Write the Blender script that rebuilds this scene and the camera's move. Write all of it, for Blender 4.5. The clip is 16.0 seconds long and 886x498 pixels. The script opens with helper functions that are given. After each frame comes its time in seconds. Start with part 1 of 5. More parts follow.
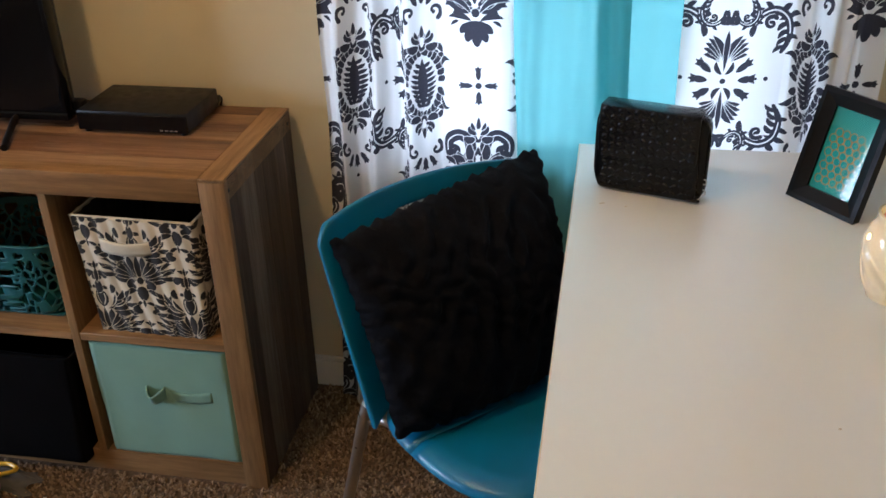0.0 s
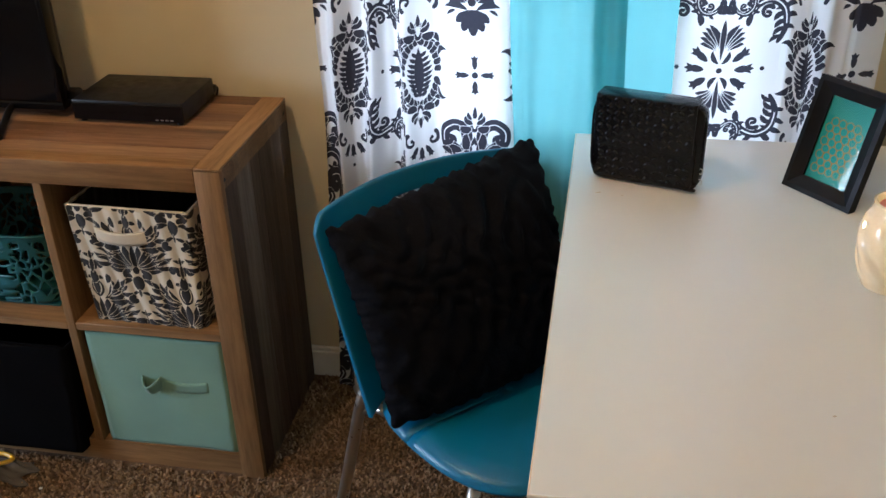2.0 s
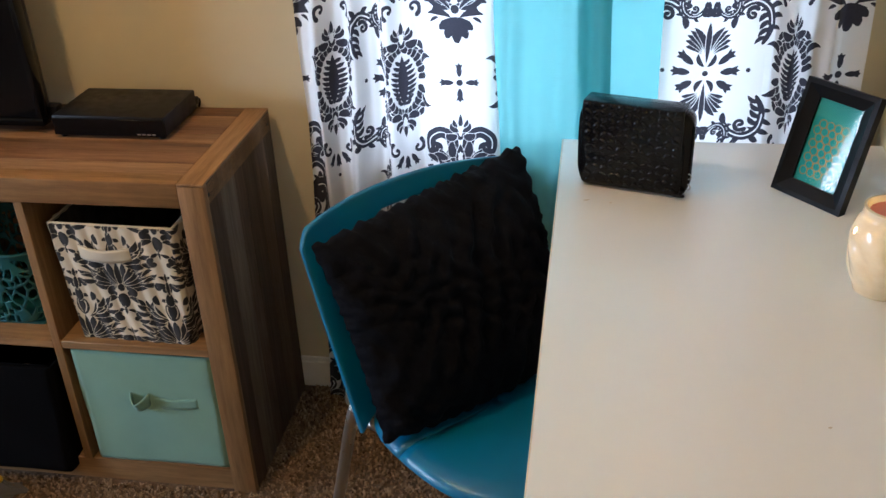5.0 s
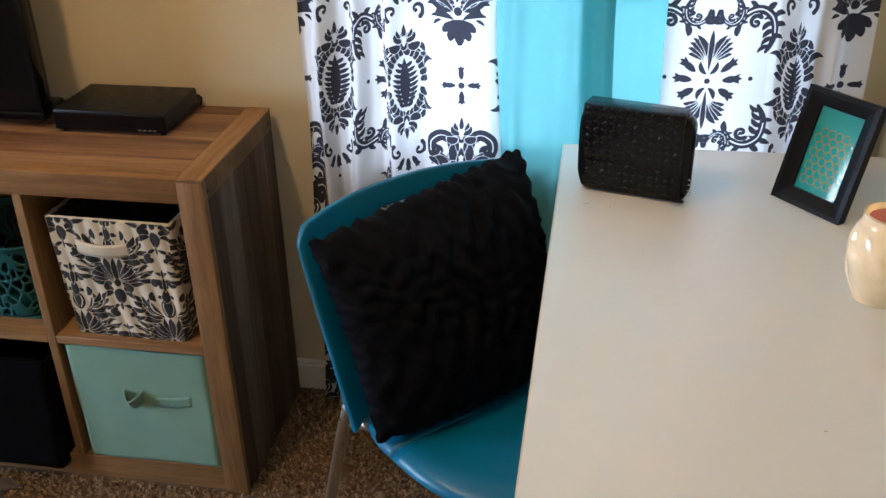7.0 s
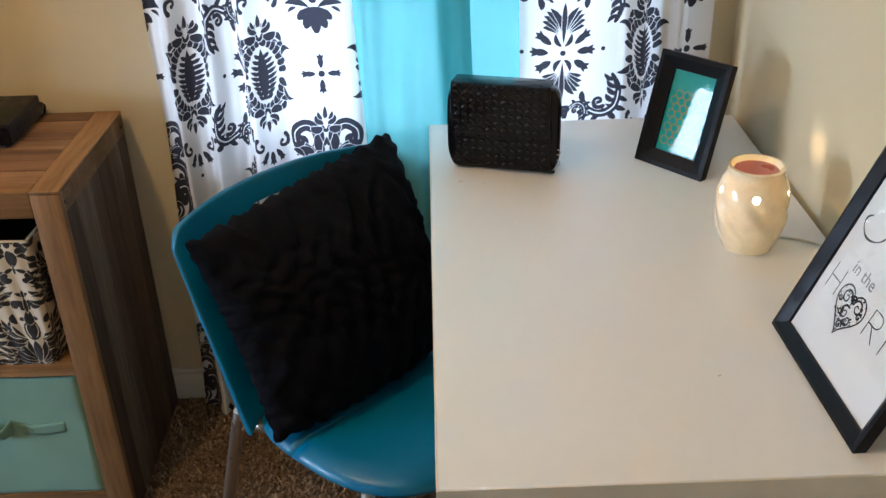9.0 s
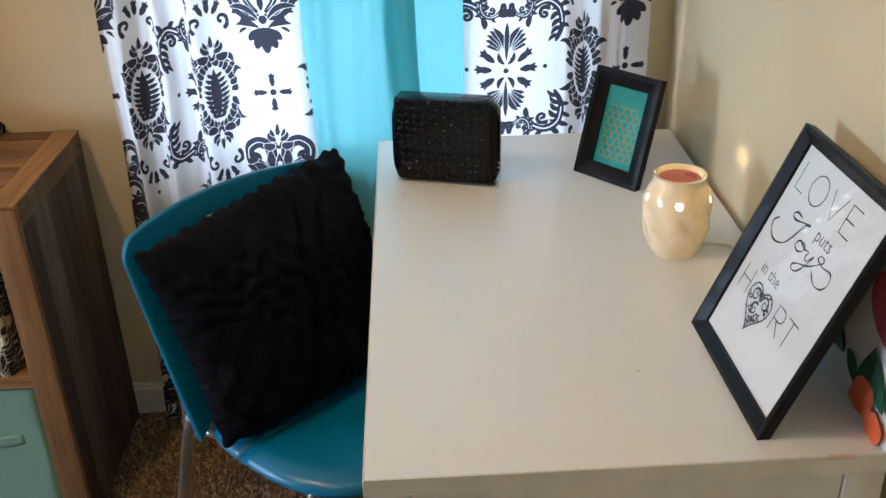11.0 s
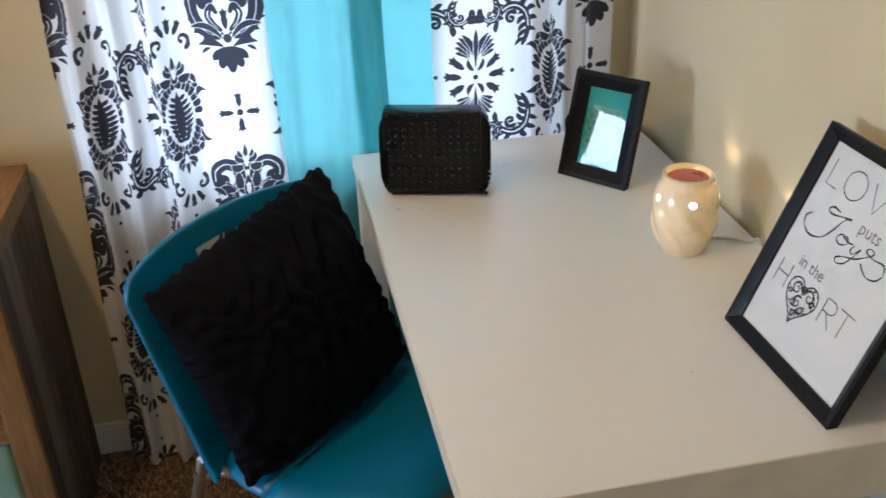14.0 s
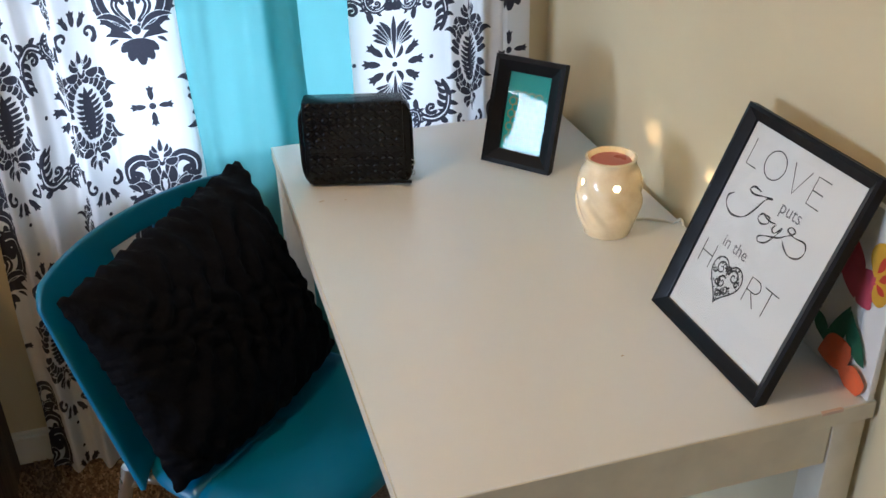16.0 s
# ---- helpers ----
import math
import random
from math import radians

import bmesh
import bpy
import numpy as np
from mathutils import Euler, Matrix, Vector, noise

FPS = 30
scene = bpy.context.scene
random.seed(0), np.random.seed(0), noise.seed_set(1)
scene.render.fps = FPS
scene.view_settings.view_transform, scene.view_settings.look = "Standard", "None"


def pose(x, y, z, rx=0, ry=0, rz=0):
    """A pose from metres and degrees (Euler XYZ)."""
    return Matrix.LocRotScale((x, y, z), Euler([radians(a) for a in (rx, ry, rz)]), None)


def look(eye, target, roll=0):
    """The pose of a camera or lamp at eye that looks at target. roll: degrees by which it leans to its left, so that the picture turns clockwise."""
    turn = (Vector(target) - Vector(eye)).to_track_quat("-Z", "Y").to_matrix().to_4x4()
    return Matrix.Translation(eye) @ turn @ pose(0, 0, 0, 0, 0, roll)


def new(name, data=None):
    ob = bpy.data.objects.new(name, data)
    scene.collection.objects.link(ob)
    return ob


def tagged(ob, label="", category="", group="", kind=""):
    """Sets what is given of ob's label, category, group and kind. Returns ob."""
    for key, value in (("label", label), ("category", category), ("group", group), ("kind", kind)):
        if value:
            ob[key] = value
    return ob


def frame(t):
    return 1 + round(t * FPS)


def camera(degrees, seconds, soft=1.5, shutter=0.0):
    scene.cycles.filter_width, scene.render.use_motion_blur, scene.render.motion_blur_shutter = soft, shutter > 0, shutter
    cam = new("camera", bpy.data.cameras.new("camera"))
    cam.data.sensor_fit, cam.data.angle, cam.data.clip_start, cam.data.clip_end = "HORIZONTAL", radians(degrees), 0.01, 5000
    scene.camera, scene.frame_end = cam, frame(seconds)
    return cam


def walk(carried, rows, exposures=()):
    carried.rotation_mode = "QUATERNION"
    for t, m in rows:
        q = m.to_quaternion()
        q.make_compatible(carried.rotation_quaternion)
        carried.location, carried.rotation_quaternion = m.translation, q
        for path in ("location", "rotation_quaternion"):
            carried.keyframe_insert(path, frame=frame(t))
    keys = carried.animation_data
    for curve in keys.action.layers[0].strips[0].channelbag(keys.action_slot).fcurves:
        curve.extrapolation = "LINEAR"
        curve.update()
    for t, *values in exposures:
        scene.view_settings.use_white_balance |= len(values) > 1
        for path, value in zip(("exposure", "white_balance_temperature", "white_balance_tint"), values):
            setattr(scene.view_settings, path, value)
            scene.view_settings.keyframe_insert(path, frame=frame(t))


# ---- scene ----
cam = camera(49.1, 16.0, shutter=0.5)
PATH = [
    (0, (0.233, -0.079, 1.517), (-0.11, 1.642, 0.558), -1.7),
    (0.5, (0.23, -0.077, 1.511), (-0.126, 1.634, 0.537), -2.3),
    (1, (0.23, -0.077, 1.511), (-0.11, 1.641, 0.544), -2.3),
    (1.5, (0.231, -0.084, 1.505), (-0.095, 1.641, 0.547), -1.6),
    (2, (0.236, -0.081, 1.51), (-0.101, 1.634, 0.539), -1.6),
    (2.5, (0.239, -0.087, 1.505), (-0.112, 1.625, 0.532), -2.2),
    (3, (0.242, -0.08, 1.505), (-0.097, 1.64, 0.542), -2.1),
    (3.5, (0.243, -0.083, 1.496), (-0.084, 1.65, 0.552), -1.9),
    (3.7, (0.231, -0.08, 1.5), (-0.097, 1.65, 0.552), -2.3),
    (5.8, (0.238, -0.046, 1.529), (-0.073, 1.667, 0.546), -2.5),
    (6, (0.25, -0.052, 1.51), (-0.079, 1.671, 0.55), -2.4),
    (6.5, (0.243, -0.051, 1.511), (-0.088, 1.67, 0.549), -1.8),
    (7, (0.239, -0.059, 1.5), (-0.079, 1.671, 0.548), -1.3),
    (7.5, (0.229, -0.058, 1.503), (-0.037, 1.679, 0.548), -0.7),
    (8, (0.217, -0.06, 1.493), (-0.007, 1.69, 0.551), -0.6),
    (8.5, (0.207, -0.05, 1.497), (0.096, 1.689, 0.516), -1.2),
    (9, (0.185, -0.061, 1.485), (0.174, 1.686, 0.512), -1.8),
    (9.5, (0.216, -0.069, 1.498), (0.18, 1.684, 0.536), -0.9),
    (10, (0.258, -0.086, 1.49), (0.243, 1.668, 0.529), -0.6),
    (10.2, (0.247, -0.104, 1.486), (0.254, 1.665, 0.552), -1.0),
    (12.3, (0.257, -0.146, 1.52), (0.291, 1.625, 0.592), -2.1),
    (12.5, (0.244, -0.152, 1.527), (0.277, 1.631, 0.621), -0.5),
    (13, (0.129, -0.139, 1.538), (0.288, 1.64, 0.639), -2.6),
    (13.5, (0.052, -0.092, 1.521), (0.293, 1.656, 0.579), -2.8),
    (14, (0.011, -0.07, 1.528), (0.316, 1.659, 0.571), -2.0),
    (14.5, (0.023, -0.075, 1.521), (0.419, 1.628, 0.55), -1.4),
    (15, (0.019, -0.068, 1.519), (0.442, 1.611, 0.518), -1.8),
    (15.5, (0.017, -0.058, 1.522), (0.468, 1.616, 0.525), -1.7),
    (16, (0.013, -0.047, 1.526), (0.466, 1.632, 0.537), -1.6),
]
walk(cam, [(t, look(eye, target, roll)) for t, eye, target, roll in PATH],
     exposures=[(0.0, 0.03, 5520, 13), (6.0, 0.14, 5490, 13), (9.0, 0.18, 5430, 11), (12.5, 0.08, 5430, 11), (16.0, 0.0, 5430, 11)])

# ---- world, sun, large lights ----
world = bpy.data.worlds.new("world")
scene.world = world
world.use_nodes = True
_sky = world.node_tree.nodes.new("ShaderNodeTexSky")
_sky.sky_type = "NISHITA"
_sky.sun_disc = False
_sky.sun_elevation = radians(40)
_sky.sun_rotation = radians(20)
world.node_tree.links.new(_sky.outputs[0], world.node_tree.nodes["Background"].inputs[0])
world.node_tree.nodes["Background"].inputs[1].default_value = 0.1


def lamp(name, kind, m, energy, colour, **kw):
    data = bpy.data.lights.new(name, kind)
    data.energy, data.color = energy, colour
    for k, v in kw.items():
        if k == "size":
            data.shape, data.size, data.size_y = "RECTANGLE", v[0], v[1]
        if k == "radius":
            data.shadow_soft_size = v
    ob = new(name, data)
    ob.matrix_world = m
    return ob


# daylight in the window's opening, behind the blinds
lamp("window_daylight", "AREA", pose(0.09, 2.048, 1.38, -90, 0, 0), 33, (0.80, 0.90, 1.0), size=(0.82, 1.4))
# warm bulb of the ceiling light
lamp("ceiling_bulb", "POINT", pose(-0.76, 0.80, 2.22), 31, (1.0, 0.60, 0.25), radius=0.05)
# daylight of the second window, in the west wall behind its blinds
lamp("west_window_daylight", "AREA", pose(-3.76, 0.265, 1.13, 0, -90, 0), 118, (0.78, 0.89, 1.0), size=(1.05, 1.3))
# bulb inside the wax warmer
lamp("warmer_bulb", "POINT", pose(0.645, 1.248, 0.8465), 2.2, (1.0, 0.66, 0.33), radius=0.005)

# ---- helpers of this scene ----
WM = {}


def thing(name, m, label, category, group="", kind=""):
    ob = new(name)
    ob.empty_display_size = 0.05
    ob.matrix_world = m
    WM[ob] = m.copy()
    return tagged(ob, label, category, group, kind)


def finish(bm, name, material, smooth=None):
    me = bpy.data.meshes.new(name)
    bmesh.ops.recalc_face_normals(bm, faces=bm.faces)
    bm.to_mesh(me)
    bm.free()
    for m in (material if isinstance(material, (list, tuple)) else [material]):
        me.materials.append(m)
    if smooth is not None:
        me.shade_smooth()
        if smooth < 180:
            me.set_sharp_from_angle(angle=radians(smooth))
    return me


def part(name, bm, material, parent, label="", smooth=40, local=False):
    """One mesh under a thing or a part; the bmesh is in world places unless local."""
    if not local:
        bm.transform(WM[parent].inverted())
    ob = new(name, finish(bm, name, material, smooth))
    ob.parent = parent
    WM[ob] = WM[parent]
    return tagged(ob, label)


def single(name, bm, material, label, category, group="", kind="", smooth=40):
    """A thing that is one mesh, built in world places."""
    ob = new(name, finish(bm, name, material, smooth))
    WM[ob] = Matrix()
    return tagged(ob, label, category, group, kind)


def box(x0, x1, y0, y1, z0, z1, bevel=0.0, seg=2, bm=None):
    own = bmesh.new()
    bmesh.ops.create_cube(own, size=1)
    own.transform(Matrix.Translation(((x0 + x1) / 2, (y0 + y1) / 2, (z0 + z1) / 2)) @ Matrix.Diagonal((x1 - x0, y1 - y0, z1 - z0, 1)))
    if bevel:
        bmesh.ops.bevel(own, geom=own.edges[:], offset=bevel, segments=seg, affect="EDGES", profile=0.5)
    return merge(bm, own)


def merge(bm, own):
    if bm is None:
        return own
    me = bpy.data.meshes.new("tmp")
    own.to_mesh(me)
    own.free()
    bm.from_mesh(me)
    bpy.data.meshes.remove(me)
    return bm


def tube(points, r, bm=None, n=10, closed=False):
    """A round tube along points."""
    own = bmesh.new()
    pts = [Vector(p) for p in points]
    rings = []
    up = None
    for i, p in enumerate(pts):
        a = pts[i - 1] if (i or closed) else p
        b = pts[(i + 1) % len(pts)] if (i < len(pts) - 1 or closed) else p
        d = (b - a).normalized()
        if up is None:
            up = d.orthogonal().normalized()
        up = (up - d * up.dot(d)).normalized()
        side = d.cross(up)
        rr = r[i] if isinstance(r, (list, tuple)) else r
        rings.append([own.verts.new(p + (up * math.cos(k * math.tau / n) + side * math.sin(k * math.tau / n)) * rr) for k in range(n)])
    for i in range(len(rings) - (0 if closed else 1)):
        a, b = rings[i], rings[(i + 1) % len(rings)]
        for k in range(n):
            own.faces.new((a[k], a[(k + 1) % n], b[(k + 1) % n], b[k]))
    if not closed:
        own.faces.new(rings[0])
        own.faces.new(rings[-1])
    return merge(bm, own)


def smooth_path(points, n=8):
    """Catmull-Rom through the points."""
    p = [Vector(q) for q in points]
    p = [2 * p[0] - p[1], *p, 2 * p[-1] - p[-2]]
    out = []
    for i in range(1, len(p) - 2):
        for k in range(n):
            t = k / n
            out.append(0.5 * (2 * p[i] + (p[i + 1] - p[i - 1]) * t + (2 * p[i - 1] - 5 * p[i] + 4 * p[i + 1] - p[i + 2]) * t * t + (3 * p[i] - p[i - 1] - 3 * p[i + 1] + p[i + 2]) * t ** 3))
    return out + [p[-2]]


def lathe(profile, n, bm=None, shape=None, close=False):
    """Turns (r, z) pairs round z; shape(angle, r, z) may change r."""
    own = bmesh.new()
    rings = []
    for r, z in profile:
        rings.append([own.verts.new(((rr := shape(k * math.tau / n, r, z) if shape else r) * math.cos(k * math.tau / n), rr * math.sin(k * math.tau / n), z)) for k in range(n)])
    for a, b in zip(rings, rings[1:]):
        for k in range(n):
            own.faces.new((a[k], a[(k + 1) % n], b[(k + 1) % n], b[k]))
    if close:
        own.faces.new(rings[0])
        own.faces.new(rings[-1])
    return merge(bm, own)


def sheet(name, co, nu, nv, material, attr=None, keep=None, smooth=True):
    """A grid mesh from numpy places (nu * nv, 3), with named float attributes on its points."""
    i = np.arange((nu - 1) * (nv - 1))
    a = (i // (nv - 1)) * nv + i % (nv - 1)
    quads = np.stack([a, a + nv, a + nv + 1, a + 1], 1)
    if keep is not None:
        quads = quads[keep]
    me = bpy.data.meshes.new(name)
    me.from_pydata(co.tolist(), [], quads.tolist())
    for key, values in (attr or {}).items():
        me.attributes.new(key, "FLOAT", "POINT").data.foreach_set("value", np.asarray(values, np.float32))
    for m in (material if isinstance(material, (list, tuple)) else [material]):
        me.materials.append(m)
    if smooth:
        me.shade_smooth()
    return me


# ---- materials ----
class Mat:
    """Small wrapper for a node material."""

    def __init__(self, name):
        self.m = bpy.data.materials.new(name)
        self.m.use_nodes = True
        self.t = self.m.node_tree
        self.b = self.t.nodes["Principled BSDF"]
        self.out = self.t.nodes["Material Output"]

    def node(self, kind, **inputs):
        n = self.t.nodes.new("ShaderNode" + kind)
        for k, v in inputs.items():
            self.put(n.inputs[k.replace("_", " ")], v)
        return n

    def put(self, socket, v):
        if isinstance(v, bpy.types.NodeSocket):
            self.t.links.new(v, socket)
        else:
            socket.default_value = v

    def set(self, **kw):
        for k, v in kw.items():
            self.put(self.b.inputs[k.replace("_", " ")], v)
        return self

    def coords(self, scale=(1, 1, 1), kind="Object", rot=(0, 0, 0)):
        c = self.node("TexCoord")
        mp = self.node("Mapping", Scale=scale, Rotation=rot)
        self.t.links.new(c.outputs[kind], mp.inputs["Vector"])
        return mp.outputs[0]

    def noise(self, vec, scale, detail=4.0, rough=0.55):
        return self.node("TexNoise", Vector=vec, Scale=scale, Detail=detail, Roughness=rough).outputs["Fac"]

    def ramp(self, fac, *stops):
        r = self.node("ValToRGB")
        self.put(r.inputs[0], fac)
        e = r.color_ramp.elements
        while len(e) < len(stops):
            e.new(0.5)
        for el, (p, c) in zip(e, stops):
            el.position, el.color = p, (*c, 1) if len(c) == 3 else c
        return r.outputs[0]

    def mix(self, fac, a, b, mode="MIX"):
        n = self.t.nodes.new("ShaderNodeMix")
        n.data_type, n.blend_type = "RGBA", mode
        for s, v in ((n.inputs[0], fac), (n.inputs[6], a), (n.inputs[7], b)):
            self.put(s, (*v, 1) if isinstance(v, tuple) and len(v) == 3 else v)
        return n.outputs[2]

    def math(self, op, a, b=0.0):
        n = self.t.nodes.new("ShaderNodeMath")
        n.operation = op
        self.put(n.inputs[0], a)
        self.put(n.inputs[1], b)
        return n.outputs[0]

    def bump(self, height, strength=0.3, distance=0.002):
        n = self.node("Bump", Strength=strength, Distance=distance, Height=height)
        self.put(self.b.inputs["Normal"], n.outputs[0])
        return n.outputs[0]


def paint(name, colour, rough=0.6, grain=250.0, bump=0.15, vary=0.06, depth=0.001, spec=0.4, stain=3.0, rvary=0.15):
    m = Mat(name)
    v = m.coords()
    big = m.noise(v, stain, 3)
    dark = tuple(c * (1 - vary * 2) for c in colour)
    light = tuple(min(1, c * (1 + vary)) for c in colour)
    m.set(Base_Color=m.ramp(big, (0.3, dark), (0.7, light)), Roughness=m.ramp(m.noise(v, stain * 4), (0.3, (rough * (1 - rvary),) * 3), (0.7, (min(1, rough * (1 + rvary)),) * 3)))
    m.set(Specular_IOR_Level=spec)
    m.bump(m.noise(v, grain, 3), bump, depth)
    return m.m


def wood(name, axis, light, mid, dark, rough=0.5, tone=0.5):
    """Rustic laminate: long grain along one axis, each board in its own tone."""
    m = Mat(name)
    stretch = [22.0, 22.0, 22.0]
    stretch[axis] = 1.6
    oi = m.node("ObjectInfo").outputs["Random"]
    off = m.node("VectorMath")
    off.operation = "ADD"
    v0 = m.coords(tuple(stretch))
    comb = m.node("CombineXYZ", X=m.math("MULTIPLY", oi, 17.0), Y=m.math("MULTIPLY", oi, 31.0), Z=m.math("MULTIPLY", oi, 13.0)).outputs[0]
    m.put(off.inputs[0], v0)
    m.put(off.inputs[1], comb)
    v = off.outputs[0]
    g1 = m.noise(v, 1.2, 6, 0.6)
    g2 = m.noise(v, 6.0, 4, 0.7)
    col = m.ramp(g1, (0.28, dark), (0.48, mid), (0.72, light))
    fine = m.ramp(g2, (0.35, (0.55, 0.52, 0.5)), (0.6, (1, 1, 1)))
    col = m.mix(0.55, col, fine, "MULTIPLY")
    col = m.mix(1.0, col, (0.98, 0.97, 0.86), "MULTIPLY")
    t = m.ramp(oi, (0.0, (1 - tone,) * 3), (0.5, (1, 0.97, 0.94)), (1.0, (1 + tone * 0.35,) * 3))
    col = m.mix(1.0, col, t, "MULTIPLY")
    m.set(Base_Color=col, Roughness=m.ramp(g2, (0.3, (rough + 0.15,) * 3), (0.7, (rough,) * 3)), Specular_IOR_Level=0.35)
    m.bump(g2, 0.25, 0.0008)
    return m.m


def plain(name, colour, rough=0.5, metal=0.0, grain=180.0, bump=0.08, coat=0.0, vary=0.08, spec=0.5):
    m = Mat(name)
    v = m.coords()
    n = m.noise(v, 9.0, 3)
    m.set(Base_Color=m.ramp(n, (0.3, tuple(c * (1 - vary) for c in colour)), (0.7, tuple(min(1, c * (1 + vary)) for c in colour))))
    m.set(Roughness=m.ramp(m.noise(v, 40.0), (0.3, (rough * 0.8,) * 3), (0.7, (min(1, rough * 1.2),) * 3)), Metallic=metal, Coat_Weight=coat, Specular_IOR_Level=spec)
    if bump:
        m.bump(m.noise(v, grain, 3), bump, 0.0008)
    return m.m


def cloth(name, colour, weave=900.0, wrinkle=14.0, rough=0.9, translucent=0.0, print_colour=None, bump=0.35, vary=0.07, sheen=0.1, spec=0.2, sheer=0.0):
    """Woven fabric, with an optional printed pattern held on the points as a distance."""
    m = Mat(name)
    v = m.coords()
    n = m.noise(v, 6.0, 3)
    col = m.ramp(n, (0.3, tuple(c * (1 - vary) for c in colour)), (0.7, tuple(min(1, c * (1 + vary)) for c in colour)))
    if print_colour:
        a = m.node("Attribute")
        a.attribute_name = "print"
        edge = m.math("ADD", a.outputs["Fac"], m.math("MULTIPLY", m.math("SUBTRACT", m.noise(v, 700.0, 2), 0.5), 0.0006))
        fac = m.ramp(m.math("ADD", m.math("MULTIPLY", edge, 500.0), 0.5), (0.35, (0, 0, 0)), (0.65, (1, 1, 1)))
        worn = m.mix(m.noise(v, 500.0, 3), print_colour, tuple(c * 1.8 + 0.01 for c in print_colour))
        col = m.mix(fac, worn, col)
    m.set(Base_Color=col, Roughness=rough, Sheen_Weight=sheen, Specular_IOR_Level=spec)
    h = m.math("ADD", m.math("MULTIPLY", m.noise(v, wrinkle, 4), 1.0), m.math("MULTIPLY", m.noise(v, weave, 1), 0.06))
    nb = m.bump(h, bump, 0.006)
    if translucent:
        tr = m.node("BsdfTranslucent", Color=col, Normal=nb)
        mx = m.node("MixShader", Fac=translucent)
        m.t.links.new(m.b.outputs[0], mx.inputs[1])
        m.t.links.new(tr.outputs[0], mx.inputs[2])
        m.t.links.new(mx.outputs[0], m.out.inputs[0])
        if sheer:
            clear = m.node("BsdfTransparent", Color=(*(c ** 0.5 for c in colour), 1))
            thin = m.node("MixShader", Fac=sheer)
            m.t.links.new(mx.outputs[0], thin.inputs[1])
            m.t.links.new(clear.outputs[0], thin.inputs[2])
            m.t.links.new(thin.outputs[0], m.out.inputs[0])
    return m.m


def glow(name, colour, strength):
    m = Mat(name)
    m.set(Base_Color=(*colour, 1), Emission_Color=(*colour, 1), Emission_Strength=strength)
    return m.m


def glass(name):
    m = Mat(name)
    t = m.node("BsdfTransparent", Color=(0.97, 0.985, 0.98, 1))
    g = m.node("BsdfGlossy", Color=(1, 1, 1, 1), Roughness=0.03)
    f = m.node("LayerWeight", Blend=0.5)
    gloss = m.math("ADD", m.math("MULTIPLY", m.math("POWER", f.outputs["Facing"], 5.0), 0.95), 0.045)
    mx = m.node("MixShader", Fac=gloss)
    m.t.links.new(t.outputs[0], mx.inputs[1])
    m.t.links.new(g.outputs[0], mx.inputs[2])
    m.t.links.new(mx.outputs[0], m.out.inputs[0])
    return m.m


M_WALL = paint("wall_paint_cream", (0.64, 0.550, 0.360), 0.7, 220, 0.25, 0.03)
M_CEIL = paint("ceiling_white", (0.78, 0.77, 0.73), 0.8, 120, 0.3, 0.03)
M_TRIM = paint("trim_white", (0.76, 0.73, 0.65), 0.45, 60, 0.05, 0.04)
M_CARPET = Mat("carpet_tan")
_v = M_CARPET.coords()
_n1, _n2 = M_CARPET.noise(_v, 140.0, 3), M_CARPET.noise(_v, 6.0, 3)
M_CARPET.set(Base_Color=M_CARPET.mix(0.5, M_CARPET.ramp(_n1, (0.32, (0.045, 0.028, 0.016)), (0.6, (0.19, 0.124, 0.075))), M_CARPET.ramp(_n2, (0.3, (0.11, 0.071, 0.042)), (0.7, (0.16, 0.108, 0.066)))), Roughness=0.95, Specular_IOR_Level=0.1)
M_CARPET.bump(_n1, 0.9, 0.006)
M_CARPET = M_CARPET.m
M_TUFT = Mat("carpet_tuft")
_r = M_TUFT.node("NewGeometry").outputs["Random Per Island"]
M_TUFT.set(Base_Color=M_TUFT.ramp(_r, (0.0, (0.09, 0.053, 0.030)), (0.25, (0.21, 0.136, 0.077)), (0.8, (0.30, 0.203, 0.118)), (1.0, (0.40, 0.285, 0.18))), Roughness=0.95, Specular_IOR_Level=0.1)
M_TUFT = M_TUFT.m
M_RAIL_X = wood("oak_laminate_rail_across", 0, (0.36, 0.210, 0.100), (0.265, 0.148, 0.064), (0.160, 0.086, 0.036), tone=0.12)
M_RAIL_Y = wood("oak_laminate_rail_deep", 1, (0.36, 0.210, 0.100), (0.265, 0.148, 0.064), (0.160, 0.086, 0.036), tone=0.12)
M_RAIL_Z = wood("oak_laminate_rail_upright", 2, (0.35, 0.205, 0.098), (0.255, 0.143, 0.062), (0.160, 0.086, 0.036), tone=0.12)
M_PLANK_X = wood("weathered_plank_across", 0, (0.33, 0.195, 0.11), (0.21, 0.112, 0.06), (0.085, 0.045, 0.025), tone=0.6)
M_PLANKS_X = [wood("weathered_plank_tan", 0, (0.33, 0.20, 0.115), (0.23, 0.13, 0.07), (0.11, 0.06, 0.034), tone=0.15),
              wood("weathered_plank_brown", 0, (0.24, 0.135, 0.075), (0.15, 0.078, 0.042), (0.07, 0.036, 0.02), tone=0.15),
              wood("weathered_plank_red", 0, (0.27, 0.15, 0.085), (0.17, 0.085, 0.047), (0.085, 0.043, 0.025), tone=0.15)]
